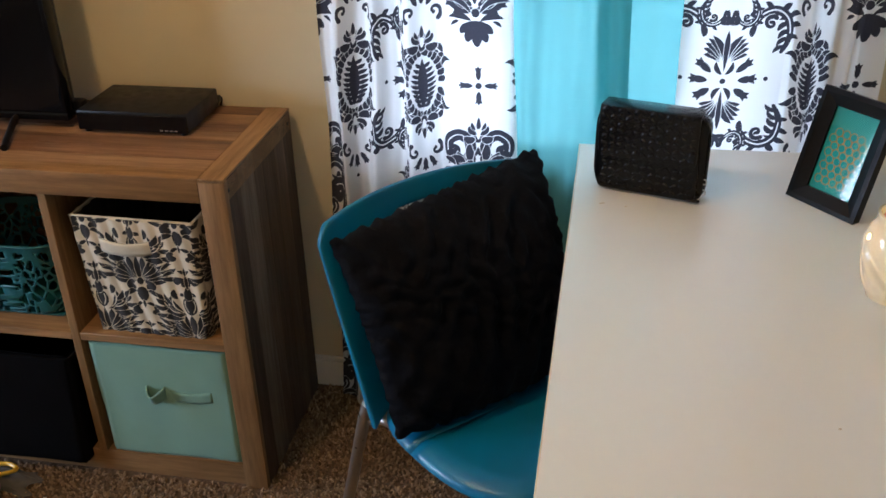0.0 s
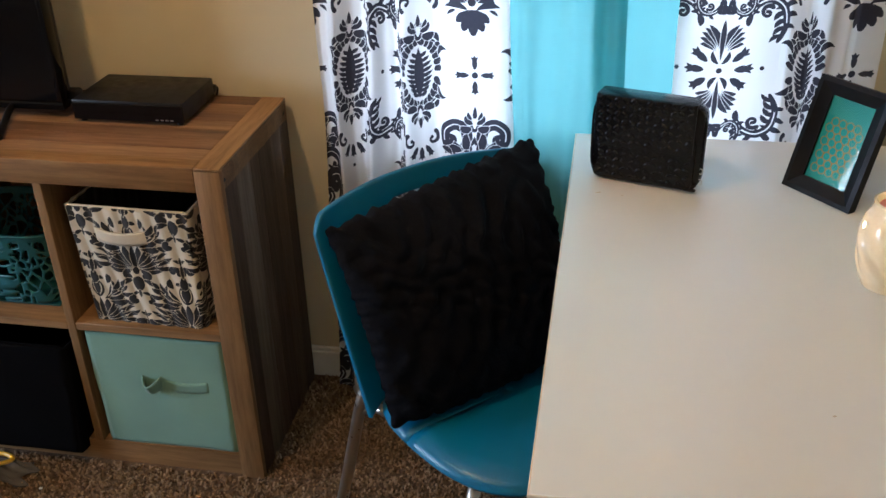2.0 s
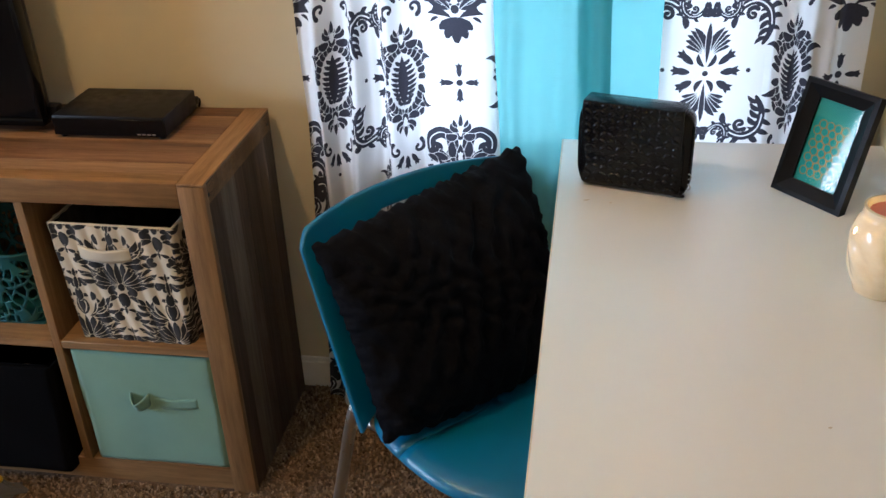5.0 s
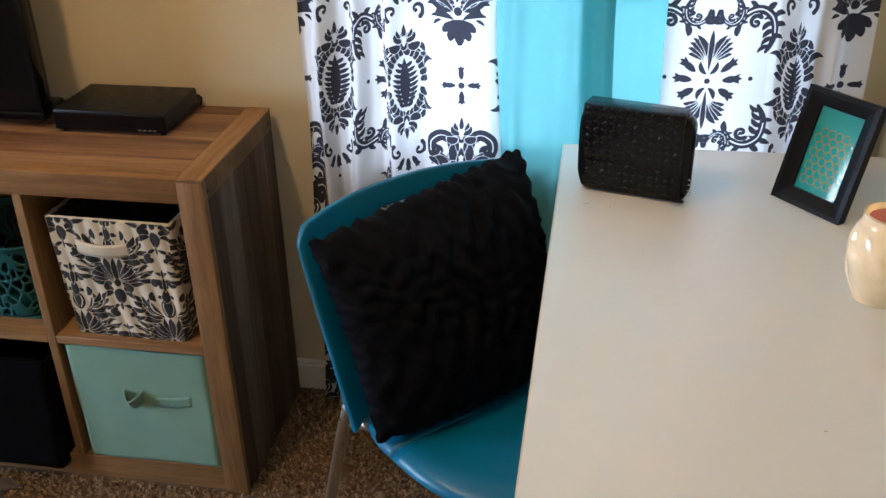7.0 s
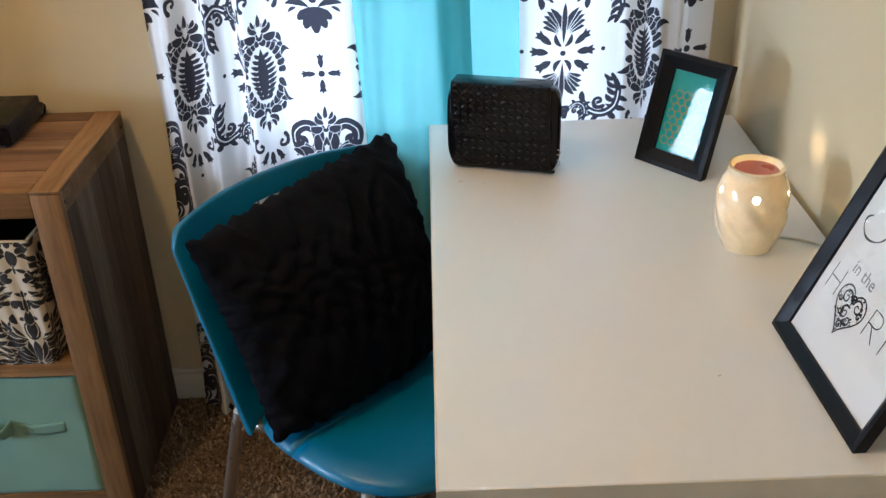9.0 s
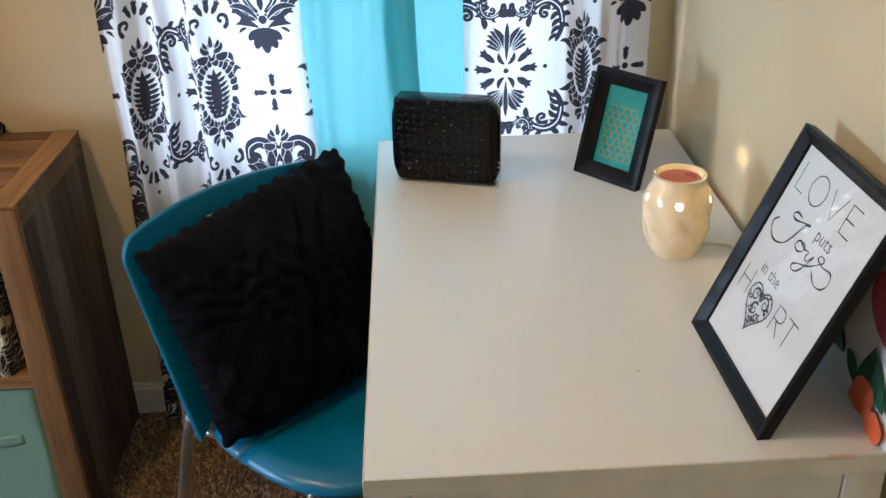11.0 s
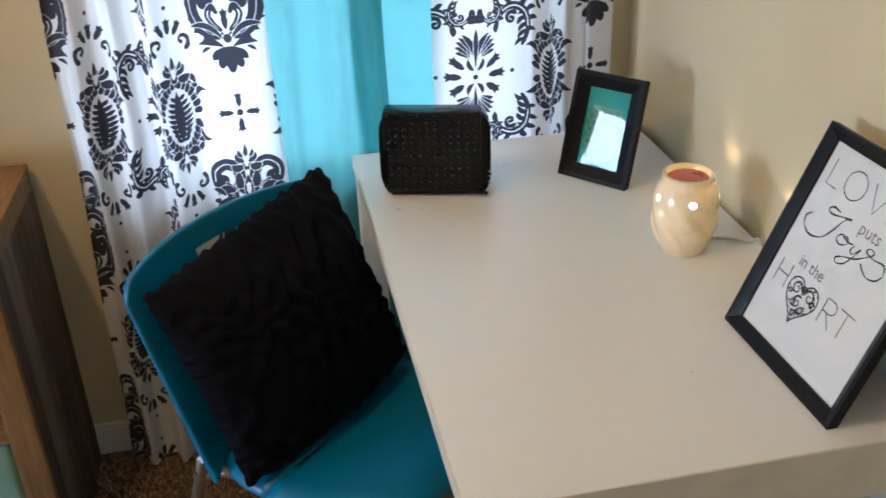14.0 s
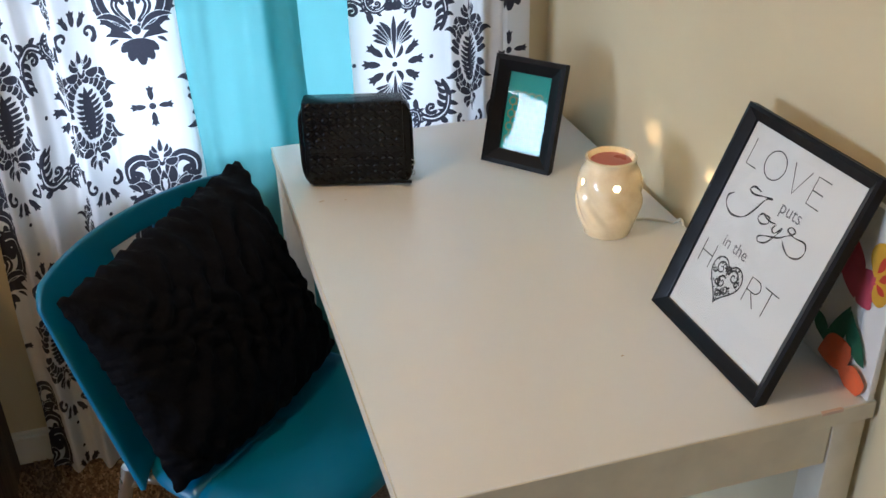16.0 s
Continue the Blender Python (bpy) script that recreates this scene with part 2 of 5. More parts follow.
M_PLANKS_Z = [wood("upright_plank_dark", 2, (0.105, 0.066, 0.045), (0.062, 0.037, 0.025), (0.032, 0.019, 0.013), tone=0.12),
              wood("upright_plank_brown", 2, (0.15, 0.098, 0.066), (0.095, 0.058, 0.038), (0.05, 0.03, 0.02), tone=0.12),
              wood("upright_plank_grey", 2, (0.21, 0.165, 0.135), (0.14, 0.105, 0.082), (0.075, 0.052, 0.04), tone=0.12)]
M_DESK = paint("desk_white_lacquer", (0.785, 0.805, 0.822), 0.27, 60, 0.002, 0.003, 0.0003, 0.5, 90.0, 0.0)
M_DESK_EDGE = paint("desk_edge_white", (0.73, 0.68, 0.57), 0.45, 60, 0.08, 0.06, stain=14.0)
M_TEAL_PLASTIC = plain("teal_plastic", (0.004, 0.145, 0.295), 0.38, grain=400, bump=0.05, vary=0.05)
M_STEEL = plain("grey_steel_tube", (0.60, 0.58, 0.55), 0.32, 1.0, bump=0.0, vary=0.03)
M_BLACK_CLOTH = cloth("black_ruffled_fabric", (0.0028, 0.0034, 0.0064), 900, 60, 0.9, bump=0.6, vary=0.35, sheen=0.0, spec=0.12)
M_BLACK_PLASTIC = plain("black_matte_plastic", (0.007, 0.0065, 0.007), 0.42, bump=0.05, spec=0.25)
M_BLACK_GLOSS = plain("black_gloss_plastic", (0.004, 0.004, 0.0045), 0.12, bump=0.0, spec=0.22)
M_BLACK_FRAME = plain("black_painted_wood", (0.007, 0.007, 0.009), 0.40, grain=90, bump=0.08, spec=0.16)
M_BLACK_PATENT = plain("black_patent_leather", (0.0045, 0.0045, 0.0052), 0.22, grain=120, bump=0.30, spec=0.24)
M_BLACK_BIN = cloth("black_bin_fabric", (0.0025, 0.0023, 0.0025), 800, 10, 0.95, sheen=0.0, spec=0.04)
M_MINT = cloth("mint_bin_fabric", (0.20, 0.34, 0.265), 800, 9, 0.9, bump=0.5)
M_CREAM = cloth("cream_bin_trim", (0.66, 0.57, 0.42), 900, 20, 0.85)
M_DAMASK_BIN = cloth("cream_damask_bin_fabric", (0.64, 0.55, 0.41), 900, 16, 0.85, 0.0, (0.012, 0.011, 0.011))
M_DARK_LINING = cloth("dark_bin_lining", (0.03, 0.026, 0.024), 700, 14, 0.9)
M_CURTAIN = cloth("white_damask_curtain_cotton", (0.80, 0.80, 0.80), 1200, 12, 0.9, 0.5, (0.026, 0.026, 0.036), bump=0.25, vary=0.02)
M_TEAL_SHEER = cloth("turquoise_curtain_cotton", (0.135, 0.365, 0.375), 1200, 12, 0.9, 0.55, bump=0.2, vary=0.03, sheer=0.11)
M_BLIND = cloth("white_blind_slat", (0.78, 0.78, 0.76), 400, 3, 0.5, 0.15, bump=0.02)
M_BASKET = plain("teal_woven_plastic", (0.004, 0.080, 0.084), 0.5, bump=0.05)
M_CERAMIC = Mat("cream_marbled_ceramic")
_v = M_CERAMIC.coords()
_n = M_CERAMIC.noise(_v, 22.0, 5, 0.65)
M_CERAMIC.set(Base_Color=M_CERAMIC.ramp(_n, (0.3, (0.72, 0.62, 0.42)), (0.55, (0.83, 0.76, 0.57)), (0.75, (0.88, 0.83, 0.68))), Roughness=0.14, Coat_Weight=0.6, Coat_Roughness=0.05)
_tr = M_CERAMIC.node("BsdfTranslucent", Color=(0.95, 0.80, 0.52, 1))
_mx = M_CERAMIC.node("MixShader", Fac=0.06)
M_CERAMIC.t.links.new(M_CERAMIC.b.outputs[0], _mx.inputs[1])
M_CERAMIC.t.links.new(_tr.outputs[0], _mx.inputs[2])
M_CERAMIC.t.links.new(_mx.outputs[0], M_CERAMIC.out.inputs[0])
M_CERAMIC = M_CERAMIC.m
M_WAX = plain("rose_wax", (0.50, 0.13, 0.10), 0.3, bump=0.05)
M_GLASS = glass("picture_glass")
M_PAPER = paint("white_paper", (0.74, 0.74, 0.74), 0.7, 300, 0.05, 0.01)
M_INK = plain("black_ink", (0.02, 0.02, 0.022), 0.6, bump=0.0)
M_INK_GREY = plain("grey_ink", (0.16, 0.16, 0.17), 0.6, bump=0.0)
M_TEAL_PRINT = paint("teal_print", (0.010, 0.30, 0.28), 0.6, 300, 0.03, 0.04)
M_GOLD_PRINT = plain("gold_print", (0.30, 0.21, 0.06), 0.4, 0.3, bump=0.0)
M_WHITE_CABLE = plain("white_cable", (0.7, 0.68, 0.62), 0.4, bump=0.0)
M_BULB = glow("warm_bulb_glass", (1.0, 0.80, 0.50), 60.0)
M_DIFFUSER = glow("ceiling_lamp_diffuser", (1.0, 0.82, 0.58), 3.0)
M_RED_TOY = plain("red_toy_plastic", (0.42, 0.008, 0.015), 0.35, bump=0.0)
M_YELLOW_TOY = plain("yellow_toy_plastic", (0.62, 0.36, 0.01), 0.35, bump=0.0)
M_GREY_CLOTH = cloth("grey_cloth", (0.09, 0.085, 0.08), 500, 20, 0.95)
M_WINDOW_FRAME = paint("window_frame_white", (0.78, 0.78, 0.76), 0.4, 50, 0.03, 0.02)
M_SCUFF = plain("brown_scuff", (0.50, 0.45, 0.38), 0.5, bump=0.0)
M_RED_SCUFF = plain("red_scuff", (0.66, 0.48, 0.40), 0.5, bump=0.0)
M_OUTSIDE = paint("outside_ground", (0.12, 0.16, 0.08), 0.9, 8, 0.4, 0.2)

# ---- large structure ----
X0, X1, Y0, Y1, ZC = -3.6, 0.784, -1.9, 1.888, 2.44
WX0, WX1, WZ0, WZ1 = -0.318, 0.590, 0.68, 2.02

bm = box(X0 - 0.12, X1 + 0.12, Y0 - 0.12, Y1 + 0.12, -0.10, 0.0)
floor_ob = single("floor", bm, M_CARPET, "tan cut-pile carpet with brown flecks", "carpet", kind="structure")
bm = box(X0 - 0.12, WX0, Y1, Y1 + 0.12, 0, ZC)
box(WX1, X1 + 0.12, Y1, Y1 + 0.12, 0, ZC, bm=bm)
box(WX0, WX1, Y1, Y1 + 0.12, 0, WZ0, bm=bm)
box(WX0, WX1, Y1, Y1 + 0.12, WZ1, ZC, bm=bm)
single("wall_north", bm, M_WALL, "cream painted wall with the window", "wall", kind="structure")
single("wall_east", box(X1, X1 + 0.12, Y0, Y1, 0, ZC), M_WALL, "cream painted wall behind the desk", "wall", kind="structure")
VY0, VY1, VZ0, VZ1 = -0.40, 0.93, 0.60, 1.66
bm = box(X0 - 0.12, X0, Y0, VY0, 0, ZC)
box(X0 - 0.12, X0, VY1, Y1, 0, ZC, bm=bm)
box(X0 - 0.12, X0, VY0, VY1, 0, VZ0, bm=bm)
box(X0 - 0.12, X0, VY0, VY1, VZ1, ZC, bm=bm)
single("wall_west", bm, M_WALL, "cream painted wall", "wall", kind="structure")
single("wall_south", box(X0 - 0.12, X1 + 0.12, Y0 - 0.12, Y0, 0, ZC), M_WALL, "cream painted wall", "wall", kind="structure")
single("ceiling", box(X0 - 0.12, X1 + 0.12, Y0 - 0.12, Y1 + 0.12, ZC, ZC + 0.1), M_CEIL, "white painted ceiling", "ceiling", kind="structure")
single("ground", box(-300, 300, -300, 300, -0.6, -0.5), M_OUTSIDE, "dull green ground outside", "ground", kind="structure")


def skirting(x0, x1, y0, y1):
    bm = box(x0, x1, y0, y1, 0.0, 0.075, 0.002, 1)
    along_x = (x1 - x0) > (y1 - y0)
    if along_x:
        box(x0, x1, y0 + 0.004, y1, 0.075, 0.088, 0.003, 2, bm)
    else:
        box(x0 + 0.004, x1, y0, y1, 0.075, 0.088, 0.003, 2, bm)
    return bm


single("baseboard", skirting(X0, X1 - 0.014, Y1 - 0.013, Y1), M_TRIM, "white wooden baseboard along the window wall", "baseboard", kind="structure")
single("baseboard", skirting(X1 - 0.013, X1, Y0, Y1), M_TRIM, "white wooden baseboard behind the desk", "baseboard", kind="structure")

def plate(a, b):
    """One upright pane, facing -y, or -x where it has no width in x."""
    bm = bmesh.new()
    if a[0] == b[0]:
        q = [(a[0], a[1], a[2]), (a[0], b[1], a[2]), (a[0], b[1], b[2]), (a[0], a[1], b[2])]
    else:
        q = [(a[0], a[1], a[2]), (b[0], a[1], a[2]), (b[0], a[1], b[2]), (a[0], a[1], b[2])]
    bm.faces.new([bm.verts.new(p) for p in q])
    return bm


# window with frame, sash and blind
win = thing("window_1", pose((WX0 + WX1) / 2, Y1, WZ0), "white framed window hidden behind curtains and blinds", "window", kind="structure")
bm = box(WX0, WX0 + 0.04, Y1 + 0.05, Y1 + 0.10, WZ0, WZ1, 0.003, 1)
box(WX1 - 0.04, WX1, Y1 + 0.05, Y1 + 0.10, WZ0, WZ1, 0.003, 1, bm)
box(WX0 + 0.04, WX1 - 0.04, Y1 + 0.05, Y1 + 0.10, WZ0, WZ0 + 0.045, 0.003, 1, bm)
box(WX0 + 0.04, WX1 - 0.04, Y1 + 0.05, Y1 + 0.10, WZ1 - 0.04, WZ1, 0.003, 1, bm)
box(WX0 + 0.04, WX1 - 0.04, Y1 + 0.055, Y1 + 0.095, 1.33, 1.37, 0.003, 1, bm)
part("window_frame", bm, M_WINDOW_FRAME, win)
pane = part("pane", plate((WX0 + 0.04, Y1 + 0.074, WZ0 + 0.045), (WX1 - 0.04, Y1 + 0.074, WZ1 - 0.04)), M_GLASS, win, "clear glass pane")
pane.visible_shadow = False
part("window_sill", box(WX0, WX1, Y1 + 0.001, Y1 + 0.05, WZ0 + 0.0, WZ0 + 0.018, 0.004, 2), M_TRIM, win, "white painted sill")

blind = thing("window_blind", pose((WX0 + WX1) / 2, Y1 + 0.025, WZ1 - 0.05), "white horizontal slat blind lowered in the window", "blind")
part("head_rail", box(WX0 + 0.01, WX1 - 0.01, Y1 + 0.003, Y1 + 0.048, WZ1 - 0.05, WZ1 - 0.005, 0.003, 1), M_WINDOW_FRAME, blind)
bm = box(WX0 + 0.012, WX1 - 0.012, -0.024, 0.024, -0.0012, 0.0012, 0.001, 1)
slat_mesh = finish(bm, "slat", M_BLIND, 40)
z = WZ0 + 0.05
while z < WZ1 - 0.07:
    s = new("slat", slat_mesh)
    s.parent = blind
    s.matrix_local = WM[blind].inverted() @ pose(0, Y1 + 0.025, z, 36, 0, 0)
    z += 0.042
for cx in (WX0 + 0.14, WX1 - 0.14):
    part("ladder_cord", tube([(cx, Y1 + 0.004, WZ0 + 0.03), (cx, Y1 + 0.004, WZ1 - 0.05)], 0.0012, n=6), M_WINDOW_FRAME, blind)

win = thing("window_2", pose(X0, (VY0 + VY1) / 2, VZ0), "white framed window with open slat blinds", "window", kind="structure")
bm = box(X0 - 0.10, X0 - 0.06, VY0, VY0 + 0.04, VZ0, VZ1, 0.003, 1)
box(X0 - 0.10, X0 - 0.06, VY1 - 0.04, VY1, VZ0, VZ1, 0.003, 1, bm)
box(X0 - 0.10, X0 - 0.06, VY0 + 0.04, VY1 - 0.04, VZ0, VZ0 + 0.045, 0.003, 1, bm)
box(X0 - 0.10, X0 - 0.06, VY0 + 0.04, VY1 - 0.04, VZ1 - 0.04, VZ1, 0.003, 1, bm)
part("window_frame", bm, M_WINDOW_FRAME, win)
blind2 = thing("window_blind", pose(X0 - 0.025, (VY0 + VY1) / 2, VZ1 - 0.05), "white horizontal slat blind with open slats", "blind")
part("head_rail", box(X0 - 0.048, X0 - 0.003, VY0 + 0.01, VY1 - 0.01, VZ1 - 0.05, VZ1 - 0.005, 0.003, 1), M_WINDOW_FRAME, blind2)
slat_mesh = finish(box(-0.024, 0.024, VY0 + 0.012, VY1 - 0.012, -0.0012, 0.0012, 0.001, 1), "slat", M_BLIND, 40)
z = VZ0 + 0.03
while z < VZ1 - 0.07:
    s = new("slat", slat_mesh)
    s.parent = blind2
    s.matrix_local = WM[blind2].inverted() @ pose(X0 - 0.026, 0, z, 0, 22, 0)
    z += 0.043

# ceiling light
cl = thing("ceiling_light", pose(-0.76, 0.80, ZC), "round flush ceiling light with warm frosted glass", "ceiling light")
bm = lathe([(0.0, 2.44), (0.16, 2.44), (0.165, 2.425), (0.15, 2.41), (0.0, 2.41)], 40)
bm.transform(Matrix.Translation((-0.76, 0.80, 0)))
part("base", bm, M_TRIM, cl)
bm = lathe([(0.145, 2.409), (0.142, 2.385), (0.12, 2.355), (0.08, 2.335), (0.0, 2.328)], 40)
bm.transform(Matrix.Translation((-0.76, 0.80, 0)))
part("diffuser", bm, M_DIFFUSER, cl, "glowing frosted glass bowl")


# ---- printed ornament: distances to leaf and scroll strokes ----
def bez(p0, p1, bow, n=9):
    p0, p1 = np.array(p0, float), np.array(p1, float)
    side = np.array([-(p1 - p0)[1], (p1 - p0)[0]])
    c = (p0 + p1) / 2 + side * bow
    t = np.linspace(0, 1, n)[:, None]
    return (1 - t) ** 2 * p0 + 2 * t * (1 - t) * c + t * t * p1


def leaf_profile(n, peak):
    t = np.linspace(0, 1, n)
    return np.where(t < peak, np.sin(np.clip(t / peak, 0, 1) * np.pi / 2) ** 0.8, np.cos(np.clip((t - peak) / (1 - peak), 0, 1) * np.pi / 2))


def leaf(p0, p1, w, bow=0.0, peak=0.55):
    return [(bez(p0, p1, bow), 0.9 * w * leaf_profile(9, peak), 1)]


def cut(p0, p1, w, bow=0.0):
    """A pale line left open in the print."""
    return [(bez(p0, p1, bow), np.full(9, w), -1)]


def curl(c, r, a0, turns, w, grow=0.15):
    n = max(8, int(abs(turns) * 14))
    t = np.linspace(0, 1, n)
    a = radians(a0) + t * turns * math.tau
    rr = r * (1 - (1 - grow) * t)
    p = np.array(c) + np.stack([rr * np.cos(a), rr * np.sin(a)], 1)
    ww = w * (0.45 + 0.55 * (1 - t))
    ww[-1] = w * 0.95
    return [(p, ww, 1)]


def dot(p, r):
    p = np.array(p, float)
    return [(np.array([p, p + 1e-5]), np.array([r, r]), 1)]


def polar(p, a, d):
    return (p[0] + d * math.cos(radians(a)), p[1] + d * math.sin(radians(a)))


def joined(strokes):
    """The same strokes, run together with what lies under them."""
    return [(p, w, 2) for p, w, s in strokes]


def tulip(p, a, s):
    out = leaf(p, polar(p, a, s * 0.75), s * 0.21, 0, 0.6)
    for k in (-1, 1):
        out += leaf(polar(p, a, s * 0.25), polar(polar(p, a, s * 0.9), a + 90 * k, s * 0.27), s * 0.125, -0.28 * k, 0.5)
    out += leaf(polar(p, a, s * 0.4), polar(p, a, s * 1.02), s * 0.11)
    return joined(out)


def mirror(strokes, cx=0.0):
    return strokes + [(p * (-1, 1) + (2 * cx, 0), w, s) for p, w, s in strokes]


def shift(strokes, x, z, s=1.0, flip=1):
    return [(p * (s, s * flip) + (x, z), w * s, k) for p, w, k in strokes]


def carve(strokes):
    """The same strokes, left open in the print."""
    return [(p, w, -1) for p, w, s in strokes]


def crest(z, s):
    """A pointed dark crest holding a pale tulip; s is 1 for upwards, -1 for downwards."""
    out = leaf((0, z), (0, z + 0.050 * s), 0.0150, 0, 0.45) + leaf((0, z + 0.030 * s), (0, z + 0.062 * s), 0.0060, 0, 0.35)
    half = leaf((0.004, z + 0.020 * s), (0.026, z + 0.040 * s), 0.0085, -0.35 * s, 0.6)
    half += leaf((0.008, z + 0.030 * s), (0.019, z + 0.049 * s), 0.0050, -0.3 * s, 0.5)
    half += leaf((0.010, z + 0.012 * s), (0.040, z + 0.014 * s), 0.0110, -0.45 * s, 0.5)
    return out + mirror(half) + carve(tulip((0, z + 0.008 * s), 90 * s, 0.026))


def medallion():
    """A dark fern in a pale oval, in a lobed wreath with crests and horns above and below."""
    half, core = [], joined(leaf((0, -0.062), (0, 0.064), 0.0150, 0, 0.5))
    for k in range(-4, 5):
        half += joined(leaf((0.002, k * 0.0122 - 0.008), (0.0370 * (1 - (k / 5.8) ** 2), k * 0.0122 + 0.004), 0.0054, -0.16, 0.50))
    for k in range(-6, 7):
        q = radians(k * 12.5)
        p = (0.0425 * math.cos(q), 0.070 * math.sin(q))
        lean = math.degrees(math.atan2(math.sin(q) * 0.8, math.cos(q))) + (24 if k >= 0 else -24)
        half += leaf(p, polar(p, lean, 0.0270), 0.0100, 0.28 if k >= 0 else -0.28, 0.5)
    for s in (1, -1):
        core += crest(0.080 * s, s)
        half += leaf((0.012, 0.086 * s), (0.054, 0.058 * s), 0.0125, 0.5 * s, 0.45)
        half += cut((0.018, 0.083 * s), (0.050, 0.060 * s), 0.0016, 0.42 * s)
        half += leaf((0.040, 0.066 * s), (0.066, 0.048 * s), 0.0085, 0.35 * s, 0.5)
        half += leaf((0.050, 0.038 * s), (0.086, 0.058 * s), 0.0080, 0.55 * s, 0.4)
    return mirror(half) + core


def damask_drop():
    """A bouquet: finial curls over a heart and acanthus leaves, a wide palm fan, then a curled tail."""
    node = (0, -0.052)
    core = leaf(node, (0, 0.014), 0.0082, 0, 0.6)
    half = []
    for a, d, w, b in ((76, 0.066, 0.0072, -0.10), (62, 0.072, 0.0070, -0.16), (49, 0.078, 0.0066, -0.20), (36, 0.080, 0.0062, -0.25), (22, 0.076, 0.0058, -0.30), (6, 0.064, 0.0056, -0.34)):
        half += leaf((0.002, node[1] + 0.002), polar(node, a, d), w, b, 0.66)
    for a, d in ((56, 0.080), (42, 0.086), (29, 0.086), (14, 0.078)):
        q = polar(node, a, d)
        half += leaf(polar(node, a, d * 0.62), polar(q, a - 36, 0.012), 0.0062, -0.3, 0.55) + leaf(polar(node, a, d * 0.7), polar(q, a + 30, 0.009), 0.0048, 0.3, 0.55)
    # heart and its leaves
    core += leaf((0, 0.016), (0, 0.068), 0.0165, 0, 0.45) + cut((-0.004, 0.022), (-0.0075, 0.054), 0.0010, 0.2) + cut((0.004, 0.022), (0.0075, 0.054), 0.0010, -0.2)
    half += leaf((0.012, 0.012), (0.038, 0.066), 0.0100, -0.38, 0.5) + leaf((0.018, 0.010), (0.060, 0.046), 0.0105, -0.34, 0.5)
    half += leaf((0.020, 0.004), (0.070, 0.016), 0.0080, -0.30, 0.5)
    for p, q in (((0.034, 0.040), (0.054, 0.070)), ((0.046, 0.040), (0.072, 0.056)), ((0.052, 0.028), (0.080, 0.036)), ((0.026, 0.056), (0.030, 0.084)), ((0.056, 0.012), (0.082, 0.008))):
        half += leaf(p, q, 0.0066, -0.28, 0.5)
    half += cut((0.018, 0.018), (0.036, 0.058), 0.0011, -0.34) + cut((0.026, 0.018), (0.058, 0.044), 0.0011, -0.30)
    # waisted stem and finial
    core += leaf((0, 0.056), (0, 0.098), 0.0088, 0, 0.28) + leaf((0, 0.084), (0, 0.128), 0.0042, 0, 0.5)
    half += leaf((0.003, 0.070), (0.018, 0.066), 0.0052, 0.3, 0.5)
    half += curl((0.0165, 0.104), 0.0135, 205, -1.0, 0.0056) + leaf((0.002, 0.124), (0.014, 0.136), 0.0040, 0.3, 0.5)
    core += leaf((0, 0.120), (0, 0.144), 0.0040, 0, 0.5)
    # tail
    core += leaf((0, -0.046), (0, -0.064), 0.0070, 0, 0.5) + leaf((0, -0.072), (0, -0.112), 0.0130, 0, 0.42) + leaf((0, -0.106), (0, -0.130), 0.0036)
    half += curl((0.0180, -0.070), 0.0130, 100, -1.05, 0.0056)
    half += leaf((0.010, -0.084), (0.036, -0.098), 0.0068, 0.42, 0.5) + leaf((0.030, -0.084), (0.038, -0.112), 0.0050, 0.3, 0.5)
    half += leaf((0.003, -0.116), (0.020, -0.128), 0.0046, 0.3, 0.5) + curl((0.0175, -0.140), 0.0105, 75, -0.9, 0.0050)
    return mirror(half) + core


def swirl(points, w0, w1, w2, teeth=0, reach=0.018, first=0.15, last=0.75, lean=50):
    """A thick tapering line through the points, with a pale line along it and leaf teeth on its outer side."""
    p = smooth(points, 6)
    t = np.linspace(0, 1, len(p))
    w = np.where(t < 0.4, w0 + (w1 - w0) * np.sin(t / 0.8 * math.pi), w2 + (w1 - w2) * np.cos((t - 0.4) / 1.2 * math.pi).clip(0))
    out = [(p, w, 1)]
    for k in range(teeth):
        i = int((first + (last - first) * k / max(teeth - 1, 1)) * (len(p) - 2))
        d = p[i + 1] - p[i]
        a = math.degrees(math.atan2(d[1], d[0])) - lean
        q = polar(p[i], a - 30, w[i] * 0.6)
        out += joined(leaf(q, polar(p[i], a, w[i] + reach), 0.0050, 0.3, 0.45))
    n = len(p)
    return out + [(p[2 : int(n * 0.62)], np.linspace(0.0006, 0.0018, int(n * 0.62) - 2), -1)]


